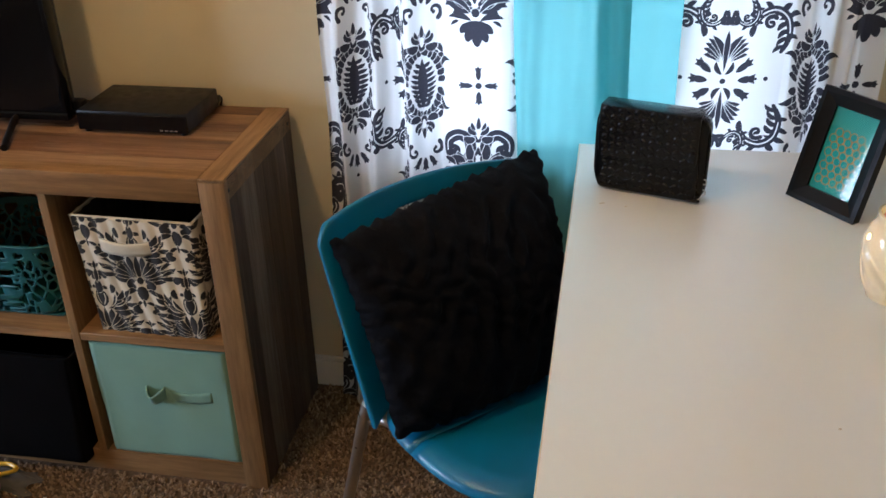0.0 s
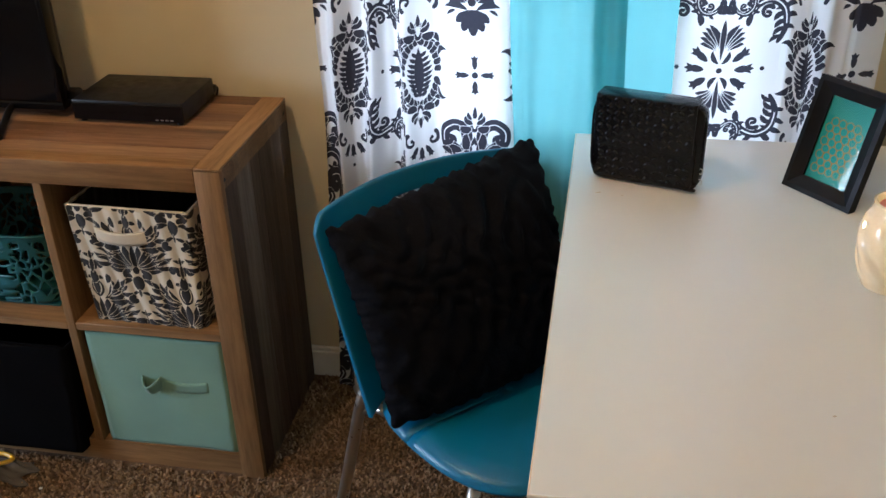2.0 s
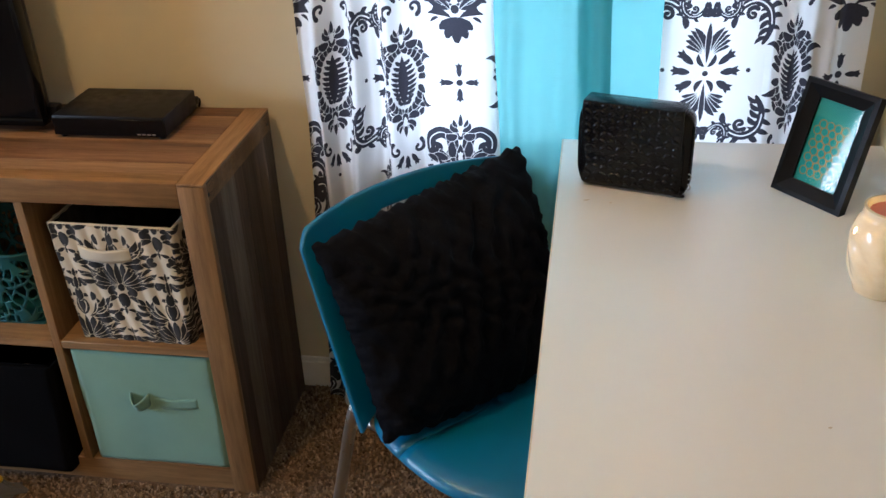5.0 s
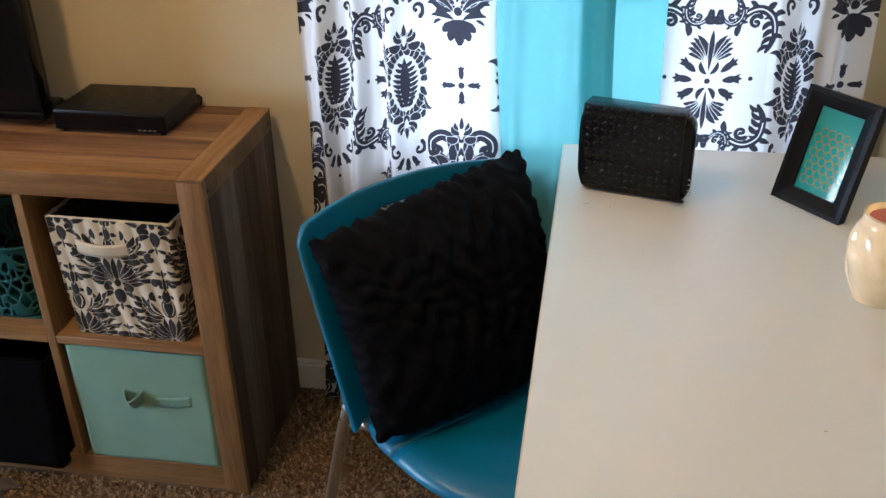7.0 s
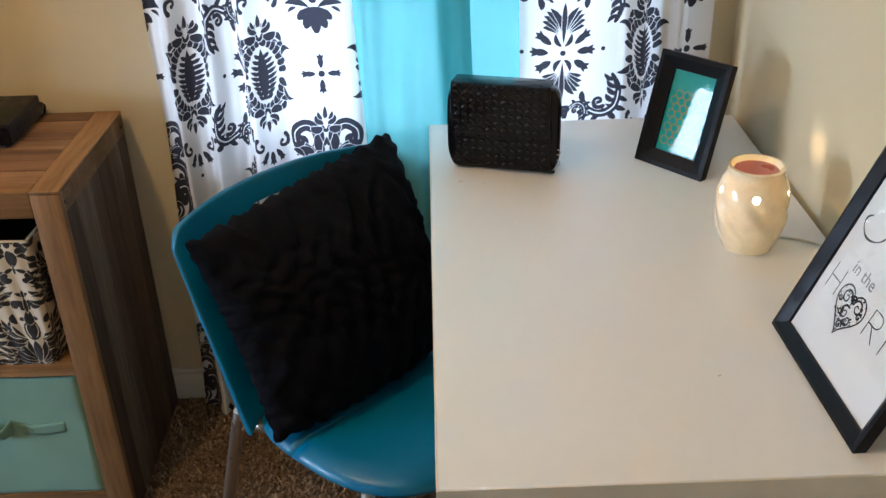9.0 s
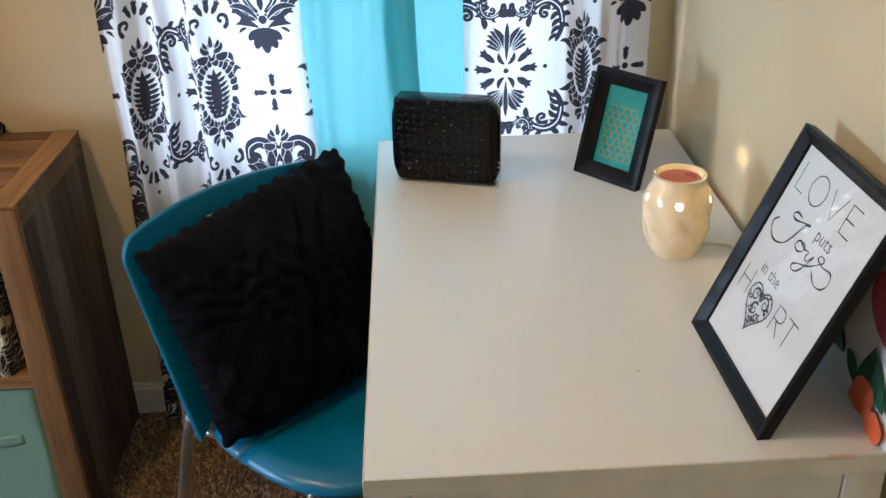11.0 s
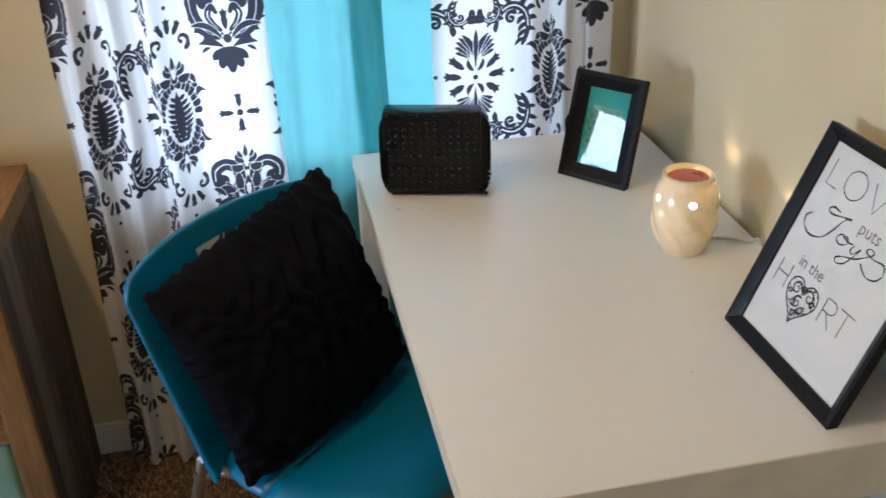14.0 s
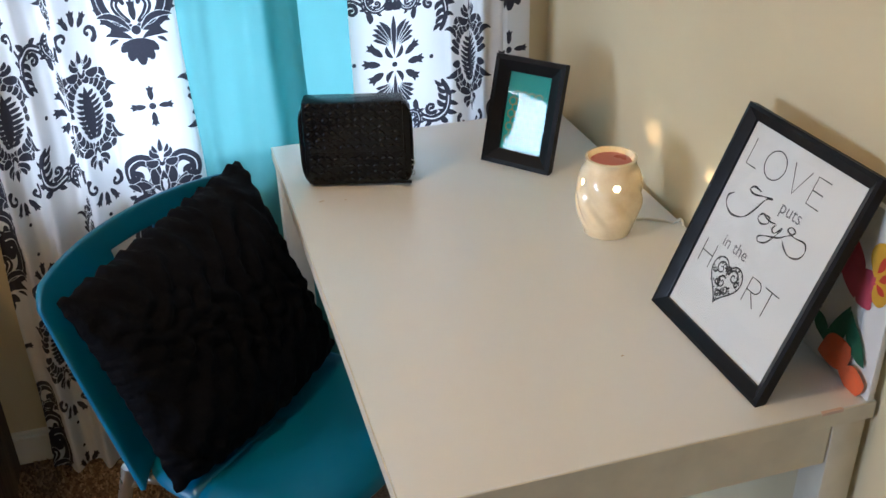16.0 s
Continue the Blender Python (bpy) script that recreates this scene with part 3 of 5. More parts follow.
def palmette():
    """A large crowned motif, its crown towards +z: a crest between spirals, swirling leaves, a flower at its foot."""
    half, core = [], crest(0.172, 1)
    # arms from the crest to two spirals
    half += swirl([(0.044, 0.118), (0.022, 0.148), (0.026, 0.178), (0.056, 0.190), (0.086, 0.174), (0.086, 0.148), (0.066, 0.140), (0.060, 0.156), (0.070, 0.162)], 0.0110, 0.0150, 0.0060)
    half += leaf((0.010, 0.122), (0.022, 0.176), 0.0120, -0.25, 0.4) + leaf((0.026, 0.124), (0.058, 0.150), 0.0120, -0.30, 0.5)
    half += leaf((0.034, 0.126), (0.088, 0.118), 0.0130, 0.35, 0.5) + leaf((0.064, 0.116), (0.102, 0.130), 0.0080, 0.35, 0.5) + leaf((0.080, 0.112), (0.106, 0.104), 0.0070, -0.3, 0.5)
    core += leaf((0, 0.108), (0, 0.164), 0.0120, 0, 0.35) + carve(tulip((0, 0.116), 90, 0.030))
    half += leaf((0.004, 0.112), (0.030, 0.128), 0.0070, 0.3, 0.5)
    # upper pair of leaves, combed outwards
    half += swirl([(0.006, 0.058), (0.020, 0.090), (0.050, 0.102), (0.080, 0.086), (0.078, 0.062), (0.058, 0.060), (0.056, 0.074)], 0.0080, 0.0150, 0.0055, 6, 0.014, 0.25, 0.7, -50)
    core += leaf((0, 0.020), (0, 0.066), 0.0070, 0, 0.5) + leaf((0, 0.066), (0, 0.100), 0.0075, 0, 0.5)
    half += leaf((0.003, 0.030), (0.020, 0.058), 0.0055, -0.3, 0.5)
    # great lower swirls
    half += swirl([(0.012, -0.056), (0.050, -0.050), (0.084, -0.022), (0.092, 0.016), (0.072, 0.046), (0.044, 0.040), (0.038, 0.018), (0.054, 0.008), (0.060, 0.020)], 0.0080, 0.0205, 0.0070, 9, 0.018, 0.12, 0.62)
    half += swirl([(0.014, -0.044), (0.034, -0.030), (0.044, -0.012), (0.030, 0.004), (0.020, -0.008)], 0.0046, 0.0085, 0.0050)
    half += leaf((0.010, -0.066), (0.106, -0.040), 0.0080, 0.36, 0.5)
    core += tulip((0, -0.044), 90, 0.045)
    # dot and the flower at the foot
    core += dot((0, -0.062), 0.0110)
    core += joined(leaf((0, -0.080), (0, -0.134), 0.0140, 0, 0.74) + leaf((-0.046, -0.088), (0.046, -0.088), 0.0125, 0, 0.5))
    half += joined(leaf((0.006, -0.084), (0.029, -0.124), 0.0125, 0.12, 0.72) + leaf((0.010, -0.083), (0.050, -0.106), 0.0110, 0.12, 0.66))
    half += joined(leaf((0.012, -0.080), (0.086, -0.074), 0.0090, 0.22, 0.5) + leaf((0.050, -0.080), (0.078, -0.092), 0.0050, 0.2, 0.5))
    return mirror(half) + core


def rosette():
    """Tulips to both sides of a dot, winged plumes above and below."""
    out, half = dot((0, 0), 0.0058), []
    for a in (0, 36, -36, 180, 144, 216):
        out += tulip(polar((0, 0), a, 0.030), a, 0.042)
    for s in (1, -1):
        for a, d in ((34, 0.046), (46, 0.054), (57, 0.060), (67, 0.064), (76, 0.066)):
            half += leaf((0.004, 0.036 * s), polar((0.002, 0.036 * s), (a - 12) * s, d), 0.0066, 0.30 * s, 0.66)
        half += leaf((0.002, 0.014 * s), (0.016, 0.042 * s), 0.0056, -0.35 * s, 0.5)
        out += leaf((0, 0.018 * s), (0, 0.108 * s), 0.0056, 0, 0.7)
    return mirror(half) + out + dot((0.088, 0), 0.0048) + dot((-0.088, 0), 0.0048)


def smooth(points, n=5):
    """A rounded line through the points."""
    p = np.array([points[0]] + list(points) + [points[-1]], float)
    t = np.linspace(0, 1, n, endpoint=False)[:, None]
    out = [0.5 * (2 * p[i] + (p[i + 1] - p[i - 1]) * t + (2 * p[i - 1] - 5 * p[i] + 4 * p[i + 1] - p[i + 2]) * t ** 2
                  + (3 * p[i] - p[i - 1] - 3 * p[i + 1] + p[i + 2]) * t ** 3) for i in range(1, len(p) - 2)]
    return np.concatenate(out + [p[-1:]])


def scroll():
    """A leafy arch: a lobed end, a curl under its crest, a toothed leaf hanging from it."""
    spine = smooth([(0.048, 0.004), (0.032, 0.030), (0.002, 0.040), (-0.024, 0.022), (-0.030, -0.016), (-0.014, -0.050)])
    t = np.linspace(0, 1, len(spine))
    out = [(spine, 0.0034 + 0.0060 * np.sin(t * math.pi) ** 0.8, 1)]
    for p, q, w, b in (((0.036, 0.024), (0.062, 0.030), 0.0074, 0.3), ((0.040, 0.016), (0.066, 0.006), 0.0078, 0.3), ((0.044, 0.008), (0.050, -0.018), 0.0070, 0.3),
                       ((0.012, 0.038), (0.030, 0.056), 0.0056, 0.3), ((-0.012, 0.036), (-0.030, 0.054), 0.0066, -0.3), ((-0.024, 0.022), (-0.054, 0.034), 0.0062, -0.35),
                       ((-0.030, 0.002), (-0.058, 0.010), 0.0058, -0.35), ((-0.029, -0.020), (-0.052, -0.020), 0.0048, -0.35),
                       ((-0.024, 0.014), (-0.002, -0.006), 0.0056, 0.3), ((-0.029, -0.002), (-0.004, -0.022), 0.0054, 0.3),
                       ((-0.029, -0.018), (-0.002, -0.038), 0.0050, 0.3), ((-0.022, -0.036), (0.004, -0.054), 0.0046, 0.3)):
        out += joined(leaf(p, q, w * 1.15, b, 0.5))
    out += curl((0.012, 0.012), 0.0150, 130, -1.15, 0.0048)
    for k in range(6):
        p = spine[len(spine) // 2 - 2 + 2 * k]
        out += joined(leaf(p, (p[0] + 0.022, p[1] - 0.004), 0.0034, 0.25, 0.5))
    return out + [(spine[4:-6], np.full(len(spine) - 10, 0.0017), -1)]


def distances(strokes, gx, gz, halo=0.0015):
    """Signed distances to the print. A stroke of sign 1 keeps a pale gap to what lies under it, 2 joins it, -1 is left open."""
    best = np.full(gx.shape, 9.0)
    for p, w, s in strokes:
        lo, hi = p.min(0) - w.max() - 0.006, p.max(0) + w.max() + 0.006
        near = (gx > lo[0]) & (gx < hi[0]) & (gz > lo[1]) & (gz < hi[1])
        if not near.any():
            continue
        q = np.stack([gx[near], gz[near]], 1)
        d = np.full(len(q), 9.0)
        for i in range(len(p) - 1):
            e = p[i + 1] - p[i]
            t = np.clip(((q - p[i]) @ e) / max(e @ e, 1e-12), 0, 1)
            d = np.minimum(d, np.linalg.norm(q - p[i] - t[:, None] * e, axis=1) - (w[i] + t * (w[i + 1] - w[i])))
        if s < 0:
            best[near] = np.maximum(best[near], -d)
            continue
        if s == 1:
            best[near] = np.maximum(best[near], halo - d)
        best[near] = np.minimum(best[near], d)
    return np.minimum(best, 0.006)


def curtain_print():
    """Half a tile: u from 0 to 0.30, v from -0.236 to 0.236."""
    out = []
    for a in (0, 90, 180, 270):
        out += tulip(polar((0, 0), a, 0.011), a, 0.029)
    out += dot((0, 0), 0.0064)
    crowned = [(p * (0.76, 1), w * 0.86, s) for p, w, s in palmette()]
    out += shift(crowned, 0, 0.199, 0.9) + shift(crowned, 0, -0.273, 0.9)
    out += shift(medallion(), 0.125, 0, 0.82)
    out += shift(rosette(), 0.30, 0, 0.88)
    for f in (1, -1):
        out += shift(scroll(), 0.214, 0.094 * f, 0.86, f)
        out += shift(mirror(scroll(), 0.055), 0.265, 0.122 * f, 0.50, -f)
        out += shift(medallion(), 0.30, 0.236 * f, 0.62)
        out += shift(mirror(curl((0.026, 0.140 * f), 0.0165, -60 * f, 0.8 * f, 0.0046)), 0.125, 0)
        for a in (58, 90, 122):
            out += tulip(polar((0.125, 0.138 * f), a * f, 0.018), a * f, 0.030)
        out += dot((0.125, 0.204 * f), 0.004)
    return out


PRINT_SCALE = 1.065
TILE_N = 401
_gu, _gv = np.meshgrid(np.linspace(0, 0.30, TILE_N), np.linspace(-0.236, 0.236, 2 * TILE_N - 1), indexing="ij")
CURTAIN_TILE = distances(curtain_print(), _gu, _gv)


def tile_at(u, v):
    """The mirrored, repeated tile, read between its points."""
    u = np.abs((u + 0.30) % 0.60 - 0.30) / 0.30 * (TILE_N - 1)
    v = ((v + 0.236) % 0.472) / 0.472 * (2 * TILE_N - 2)
    i, j = np.minimum(u.astype(int), TILE_N - 2), np.minimum(v.astype(int), 2 * TILE_N - 3)
    fu, fv = u - i, v - j
    t = CURTAIN_TILE
    return (t[i, j] * (1 - fu) + t[i + 1, j] * fu) * (1 - fv) + (t[i, j + 1] * (1 - fu) + t[i + 1, j + 1] * fu) * fv


def curtain(name, x0, x1, y_mid, folds, material, z0, z1, label, mark=None, step=0.0016, zstep=0.0018, seed=0, flare=0.0, tuck=None):
    """A hanging panel. folds: (x where it begins, wave length, depth); mark: (x, u, z) where the print's cross sits; tuck: (x, u) of a pleat that hides part of the print."""
    xs = np.linspace(x0, x1, 4000)
    phase, amp = np.zeros_like(xs), np.zeros_like(xs)
    lam = np.zeros_like(xs)
    edges = [f[0] for f in folds] + [x1]
    for f, e in zip(folds, edges[1:]):
        inside = (xs >= f[0]) & (xs <= e)
        lam[inside], amp[inside] = f[1], f[2]
    k = np.ones(161) / 161
    pad = lambda a: np.convolve(np.pad(a, 80, mode="edge"), k, "valid")
    lam, amp = pad(lam), pad(amp)
    phase = np.cumsum(math.tau / lam) * (xs[1] - xs[0]) + seed
    ys = amp * np.sin(phase) + 0.25 * amp * np.sin(2.1 * phase + 1)
    s = np.r_[0, np.cumsum(np.hypot(np.diff(xs), np.diff(ys)))]
    n = int(s[-1] / step)
    si = np.linspace(0, s[-1], n)
    x, y = np.interp(si, s, xs), np.interp(si, s, ys)
    zs = np.r_[np.arange(z0, 1.26, zstep), np.arange(1.27, z1 + 0.02, 0.02)]
    gs, gz = np.meshgrid(si, zs, indexing="ij")
    sway = 0.004 * np.sin(gz * 5 + gs * 9 + seed) + 0.003 * np.sin(gz * 11 + gs * 23)
    gather = 1.0 - 0.25 * np.clip((gz - 1.2) / 0.9, 0, 1)
    co = np.stack([np.repeat(x, len(zs)) + (sway * 0.8).ravel(), y_mid + (np.repeat(y, len(zs)) * gather.ravel()) + sway.ravel(), gz.ravel()], 1)
    co[:, 0] -= flare * np.clip((0.8 - co[:, 2]) / 0.8, 0, 1) * (x1 - co[:, 0]) / (x1 - x0)
    attr = {}
    if mark:
        u = gs - np.interp(mark[0], xs, s) + mark[1] * PRINT_SCALE
        if tuck:
            behind = np.interp(tuck[0], xs, s)
            u = np.where(gs < behind, gs - behind + tuck[1] * PRINT_SCALE, u)
        attr["print"] = tile_at(u / PRINT_SCALE, (gz - mark[2]) / PRINT_SCALE).ravel()
    me = sheet(name, co, n, len(zs), material, attr)
    ob = new(name, me)
    WM[ob] = Matrix()
    return tagged(ob, label, "curtain", "curtains at the window")


curtain("curtain", -0.390, 0.017, 1.812, [(-0.390, 0.070, 0.020), (-0.213, 0.095, 0.021), (-0.133, 0.21, 0.005), (-0.004, 0.06, 0.007)], M_CURTAIN, 0.012, 2.12,
        "white cotton curtain with black damask print reaching the floor", (-0.063, 0.0, 0.852), seed=0.4, flare=0.03, tuck=(-0.209, -0.302))
curtain("curtain", 0.004, 0.241, 1.836, [(0.004, 0.075, 0.010), (0.085, 0.110, 0.012), (0.17, 0.08, 0.012)], M_TEAL_SHEER, 0.012, 2.12,
        "plain turquoise cotton curtain hanging beside the damask panel", step=0.005, zstep=0.02, seed=1.2)
curtain("curtain", 0.178, 0.354, 1.856, [(0.178, 0.16, 0.007)], M_TEAL_SHEER, 0.012, 2.12,
        "plain turquoise cotton curtain overlapping its neighbour", step=0.005, zstep=0.02, seed=0.2)
curtain("curtain", 0.338, 0.720, 1.822, [(0.338, 0.21, 0.010), (0.54, 0.080, 0.018), (0.661, 0.126, 0.004)], M_CURTAIN, 0.012, 2.12,
        "white cotton curtain with black damask print falling behind the desk", (0.673, 0.0, 0.880), seed=2.2)
rod = thing("curtain_rod", pose(0.16, 1.82, 2.12), "black metal curtain rod above the window", "curtain rod")
part("pole", tube([(-0.44, 1.82, 2.13), (0.74, 1.82, 2.13)], 0.009, n=12), M_BLACK_PLASTIC, rod)
for bx in (-0.42, 0.70):
    part("bracket", tube([(bx, 1.82, 2.13), (bx, 1.888, 2.13)], 0.006, n=8), M_BLACK_PLASTIC, rod)


# ---- desk ----
desk = thing("desk", pose(0.153, 1.776, 0), "white lacquered wooden desk with scuffed edges against the wall", "desk")
DX0, DX1, DY0, DY1, DZ = 0.153, 0.767, 0.724, 1.776, 0.75
part("desktop", box(DX0 + 0.002, DX1, DY0 + 0.002, DY1, DZ - 0.026, DZ, 0.0008, 1), M_DESK, desk)
part("edge_band", box(DX0, DX1, DY0, DY0 + 0.0019, DZ - 0.026, DZ - 0.0003, 0.0006, 1), M_DESK_EDGE, desk, "worn cream edge banding")
part("edge_band", box(DX0, DX0 + 0.0019, DY0 + 0.002, DY1, DZ - 0.026, DZ - 0.0003, 0.0006, 1), M_DESK_EDGE, desk, "worn cream edge banding")
for lx in (DX0 + 0.004, DX1 - 0.052):
    for ly in (DY0 + 0.006, DY1 - 0.054):
        part("leg", box(lx, lx + 0.048, ly, ly + 0.048, 0, DZ - 0.0275, 0.003, 2), M_DESK_EDGE, desk)
part("apron", box(DX0 + 0.053, DX1 - 0.053, DY0 + 0.008, DY0 + 0.026, DZ - 0.095, DZ - 0.0275, 0.002, 1), M_DESK_EDGE, desk)
part("apron", box(DX0 + 0.053, DX1 - 0.053, DY1 - 0.026, DY1 - 0.008, DZ - 0.095, DZ - 0.0275, 0.002, 1), M_DESK_EDGE, desk)
part("apron", box(DX1 - 0.026, DX1 - 0.008, DY0 + 0.055, DY1 - 0.055, DZ - 0.095, DZ - 0.0275, 0.002, 1), M_DESK_EDGE, desk)

desk.matrix_world = pose(0.153, 1.776, 0, 0, 0, 0.62)


# ---- cube shelf ----
SX1, SY0, SY1, SZ = -0.496, 1.478, 1.868, 0.766
COLS = 4
CELL, DIV, SIDE, TOP = 0.328, 0.019, 0.053, 0.050
SX0 = SX1 - 2 * SIDE - COLS * CELL - (COLS - 1) * DIV
shelf = thing("cube_shelf", pose((SX0 + SX1) / 2, SY0, 0), "rustic brown wood-look cube storage shelf on the carpet", "shelf")


def cell_x(i):
    """Right and left inner faces of column i, counted from the window."""
    r = SX1 - SIDE - i * (CELL + DIV)
    return r - CELL, r


part("top_panel", box(SX0, SX1, SY0, SY1, SZ - TOP, SZ - 0.007, 0.001, 1), M_RAIL_X, shelf)
part("front_rail", box(SX0, SX1 - 0.0525, SY0 - 0.002, SY0 + 0.042, SZ - TOP - 0.002, SZ, 0.002, 2), M_RAIL_X, shelf)
part("top_rail", box(SX1 - 0.052, SX1 + 0.001, SY0 - 0.002, SY1, SZ - 0.006, SZ, 0.0015, 1), M_RAIL_Y, shelf)
rows = 7
for i in range(rows):
    a = SY0 + 0.0425 + i * (SY1 - SY0 - 0.0425) / rows
    b = a + (SY1 - SY0 - 0.0425) / rows - 0.0008
    part("plank", box(SX0 + 0.002, SX1 - 0.0525, a, b, SZ - 0.0068, SZ - 0.0012, 0.0007, 1), M_PLANKS_X[(0, 2, 1, 0, 2, 0, 1)[i]], shelf)
part("front_post", box(SX1 - 0.052, SX1 + 0.001, SY0 - 0.002, SY0 + 0.016, 0.0, SZ - 0.0065, 0.002, 2), M_RAIL_Z, shelf)
part("front_post", box(SX0 - 0.001, SX0 + 0.052, SY0 - 0.002, SY0 + 0.016, 0.0, SZ - TOP - 0.003, 0.002, 2), M_RAIL_Z, shelf)
for sx in (SX0, SX1 - SIDE):
    part("side_panel", box(sx, sx + SIDE - 0.004, SY0 + 0.0165, SY1, 0.0, SZ - TOP, 0.001, 1), M_RAIL_Z, shelf)
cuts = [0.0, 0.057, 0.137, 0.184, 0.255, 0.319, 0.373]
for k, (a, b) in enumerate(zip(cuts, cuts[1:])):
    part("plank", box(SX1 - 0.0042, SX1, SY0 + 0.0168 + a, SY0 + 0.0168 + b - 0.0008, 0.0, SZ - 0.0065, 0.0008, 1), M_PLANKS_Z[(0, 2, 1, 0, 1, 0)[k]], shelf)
part("bottom_panel", box(SX0 + SIDE, SX1 - 0.053, SY0 + 0.006, SY1, 0.0, 0.060, 0.002, 1), M_RAIL_X, shelf)
for i in range(COLS):
    a, b = cell_x(i)
    part("middle_shelf", box(a, b, SY0 + 0.002, SY1 - 0.012, 0.366, 0.385, 0.0015, 1), M_RAIL_X, shelf)
    if i < COLS - 1:
        part("divider", box(a - DIV, a, SY0 + 0.001, SY1 - 0.012, 0.0605, SZ - TOP - 0.001, 0.0015, 1), M_RAIL_Z, shelf)
part("back_panel", box(SX0 + SIDE, SX1 - SIDE, SY1 - 0.010, SY1 - 0.003, 0.0605, SZ - TOP - 0.001), M_PLANK_X, shelf)
for px, py, pz in ((SX1, 1.496, 0.736), (SX1, 1.848, 0.736)):
    bm = lathe([(0.0, 0.0012), (0.004, 0.0012), (0.0045, 0.0)], 14)
    bm.transform(pose(px + 0.0004, py, pz, 0, 90, 0))
    part("screw_cap", bm, M_BLACK_PLASTIC, shelf)


# ---- things in and on the shelf ----
def open_bin(name, m, w0, w1, d0, d1, h, material, lining, label, rim=None, wall=0.006, pattern=None, sag=0.004):
    """A fabric storage bin, tapered from the top (w1, d1) to the base (w0, d0), open above."""
    ob = thing(name, m, label, "storage bin", "storage bins in the shelf")
    nu, nv = 4 * (210 if pattern else 30) + 1, 220 if pattern else 40
    t = np.linspace(0, 4, nu)
    side = np.minimum(t.astype(int), 3)
    f = t - side
    corner = np.array([[-1, -1], [1, -1], [1, 1], [-1, 1], [-1, -1]], float)
    ring = corner[side] * (1 - f)[:, None] + corner[side + 1] * f[:, None]
    v = np.linspace(0, 1, nv)
    gu, gv = np.meshgrid(np.arange(nu), v, indexing="ij")
    hw, hd = (w0 + (w1 - w0) * gv) / 2, (d0 + (d1 - d0) * gv) / 2
    bow = sag * np.sin(np.pi * np.clip(f, 0, 1))[:, None] * np.sin(np.pi * gv * 0.9 + 0.1)
    wob = 0.0015 * np.sin(gv * 9 + gu * 0.23)
    x = ring[:, 0][:, None] * (hw + np.where(np.isin(side, (1, 3))[:, None], bow + wob, 0))
    y = ring[:, 1][:, None] * (hd + np.where(np.isin(side, (0, 2))[:, None], bow + wob, 0))
    co = np.stack([x.ravel(), y.ravel(), (gv * h).ravel()], 1)
    attr = {}
    if pattern:
        along = (ring[:, 0][:, None] * hw + ring[:, 1][:, None] * 0.0) * (np.isin(side, (0, 2))[:, None]) + (w1 / 2 + ring[:, 1][:, None] * hd + hd) * (np.isin(side, (1, 3))[:, None])
        attr["print"] = pattern(along, gv * h).ravel()
    shell = new("shell", sheet("shell", co, nu, nv, material, attr))
    shell.parent = ob
    s = shell.modifiers.new("thickness", "SOLIDIFY")
    s.thickness, s.offset = wall, 1.0
    inner = co.copy()
    inner[:, :2] *= 1 - (wall * 2.4) / w1
    li = new("lining", sheet("lining", inner, nu, nv, lining))
    li.parent = ob
    part("base", box(-w0 / 2 + 0.004, w0 / 2 - 0.004, -d0 / 2 + 0.004, d0 / 2 - 0.004, 0.0, 0.006), lining, ob, local=True)
    if rim:
        bm = bmesh.new()
        for (a, b), (c, d) in zip(((-1, -1), (1, -1), (1, 1), (-1, 1)), ((1, -1), (1, 1), (-1, 1), (-1, -1))):
            x0_, x1_ = sorted((a * w1 / 2, c * w1 / 2))
            y0_, y1_ = sorted((b * d1 / 2, d * d1 / 2))
            box(x0_ - 0.003, x1_ + 0.003, y0_ - 0.003, y1_ + 0.003, h - 0.012, h + 0.002, 0.0012, 1, bm)
        part("rim", bm, rim, ob, "sewn edge binding", local=True)
    return ob


def strap(parent, material, x0, x1, z, y, width=0.024, rise=0.012, twist=0.0, label="", drop=0.0):
    """A fabric handle, sewn on at both ends and standing off in the middle."""
    n, k = 25, 5
    co = []
    for i in range(n):
        t = i / (n - 1)
        off = rise * math.sin(math.pi * t) ** 0.6 if 0 < t < 1 else 0.0
        zz = z + (-0.006 - drop) * math.sin(math.pi * t)
        for j in range(k):
            s = (j / (k - 1) - 0.5) * width
            tw = twist * math.sin(math.pi * t)
            co.append((x0 + (x1 - x0) * t, y - 0.0035 - off - s * math.sin(tw), zz + s * math.cos(tw)))
    ob = new("handle", sheet("handle", np.array(co), n, k, material))
    ob.parent = parent
    mod = ob.modifiers.new("thickness", "SOLIDIFY")
    mod.thickness = 0.003
    return tagged(ob, label)


def bin_print(u, v):
    broad, st, k = [(p * (1.12, 1), w * 1.10, s) for p, w, s in damask_drop()], [], 0.89
    for col in range(-2, 6):
        for row in range(-1, 3):
            st += shift(broad, -0.004 + 0.1125 * col, 0.208 + 0.310 * row + (0.155 if col % 2 else 0))
    return distances(st, u / k, v / k, 0.0012) * k


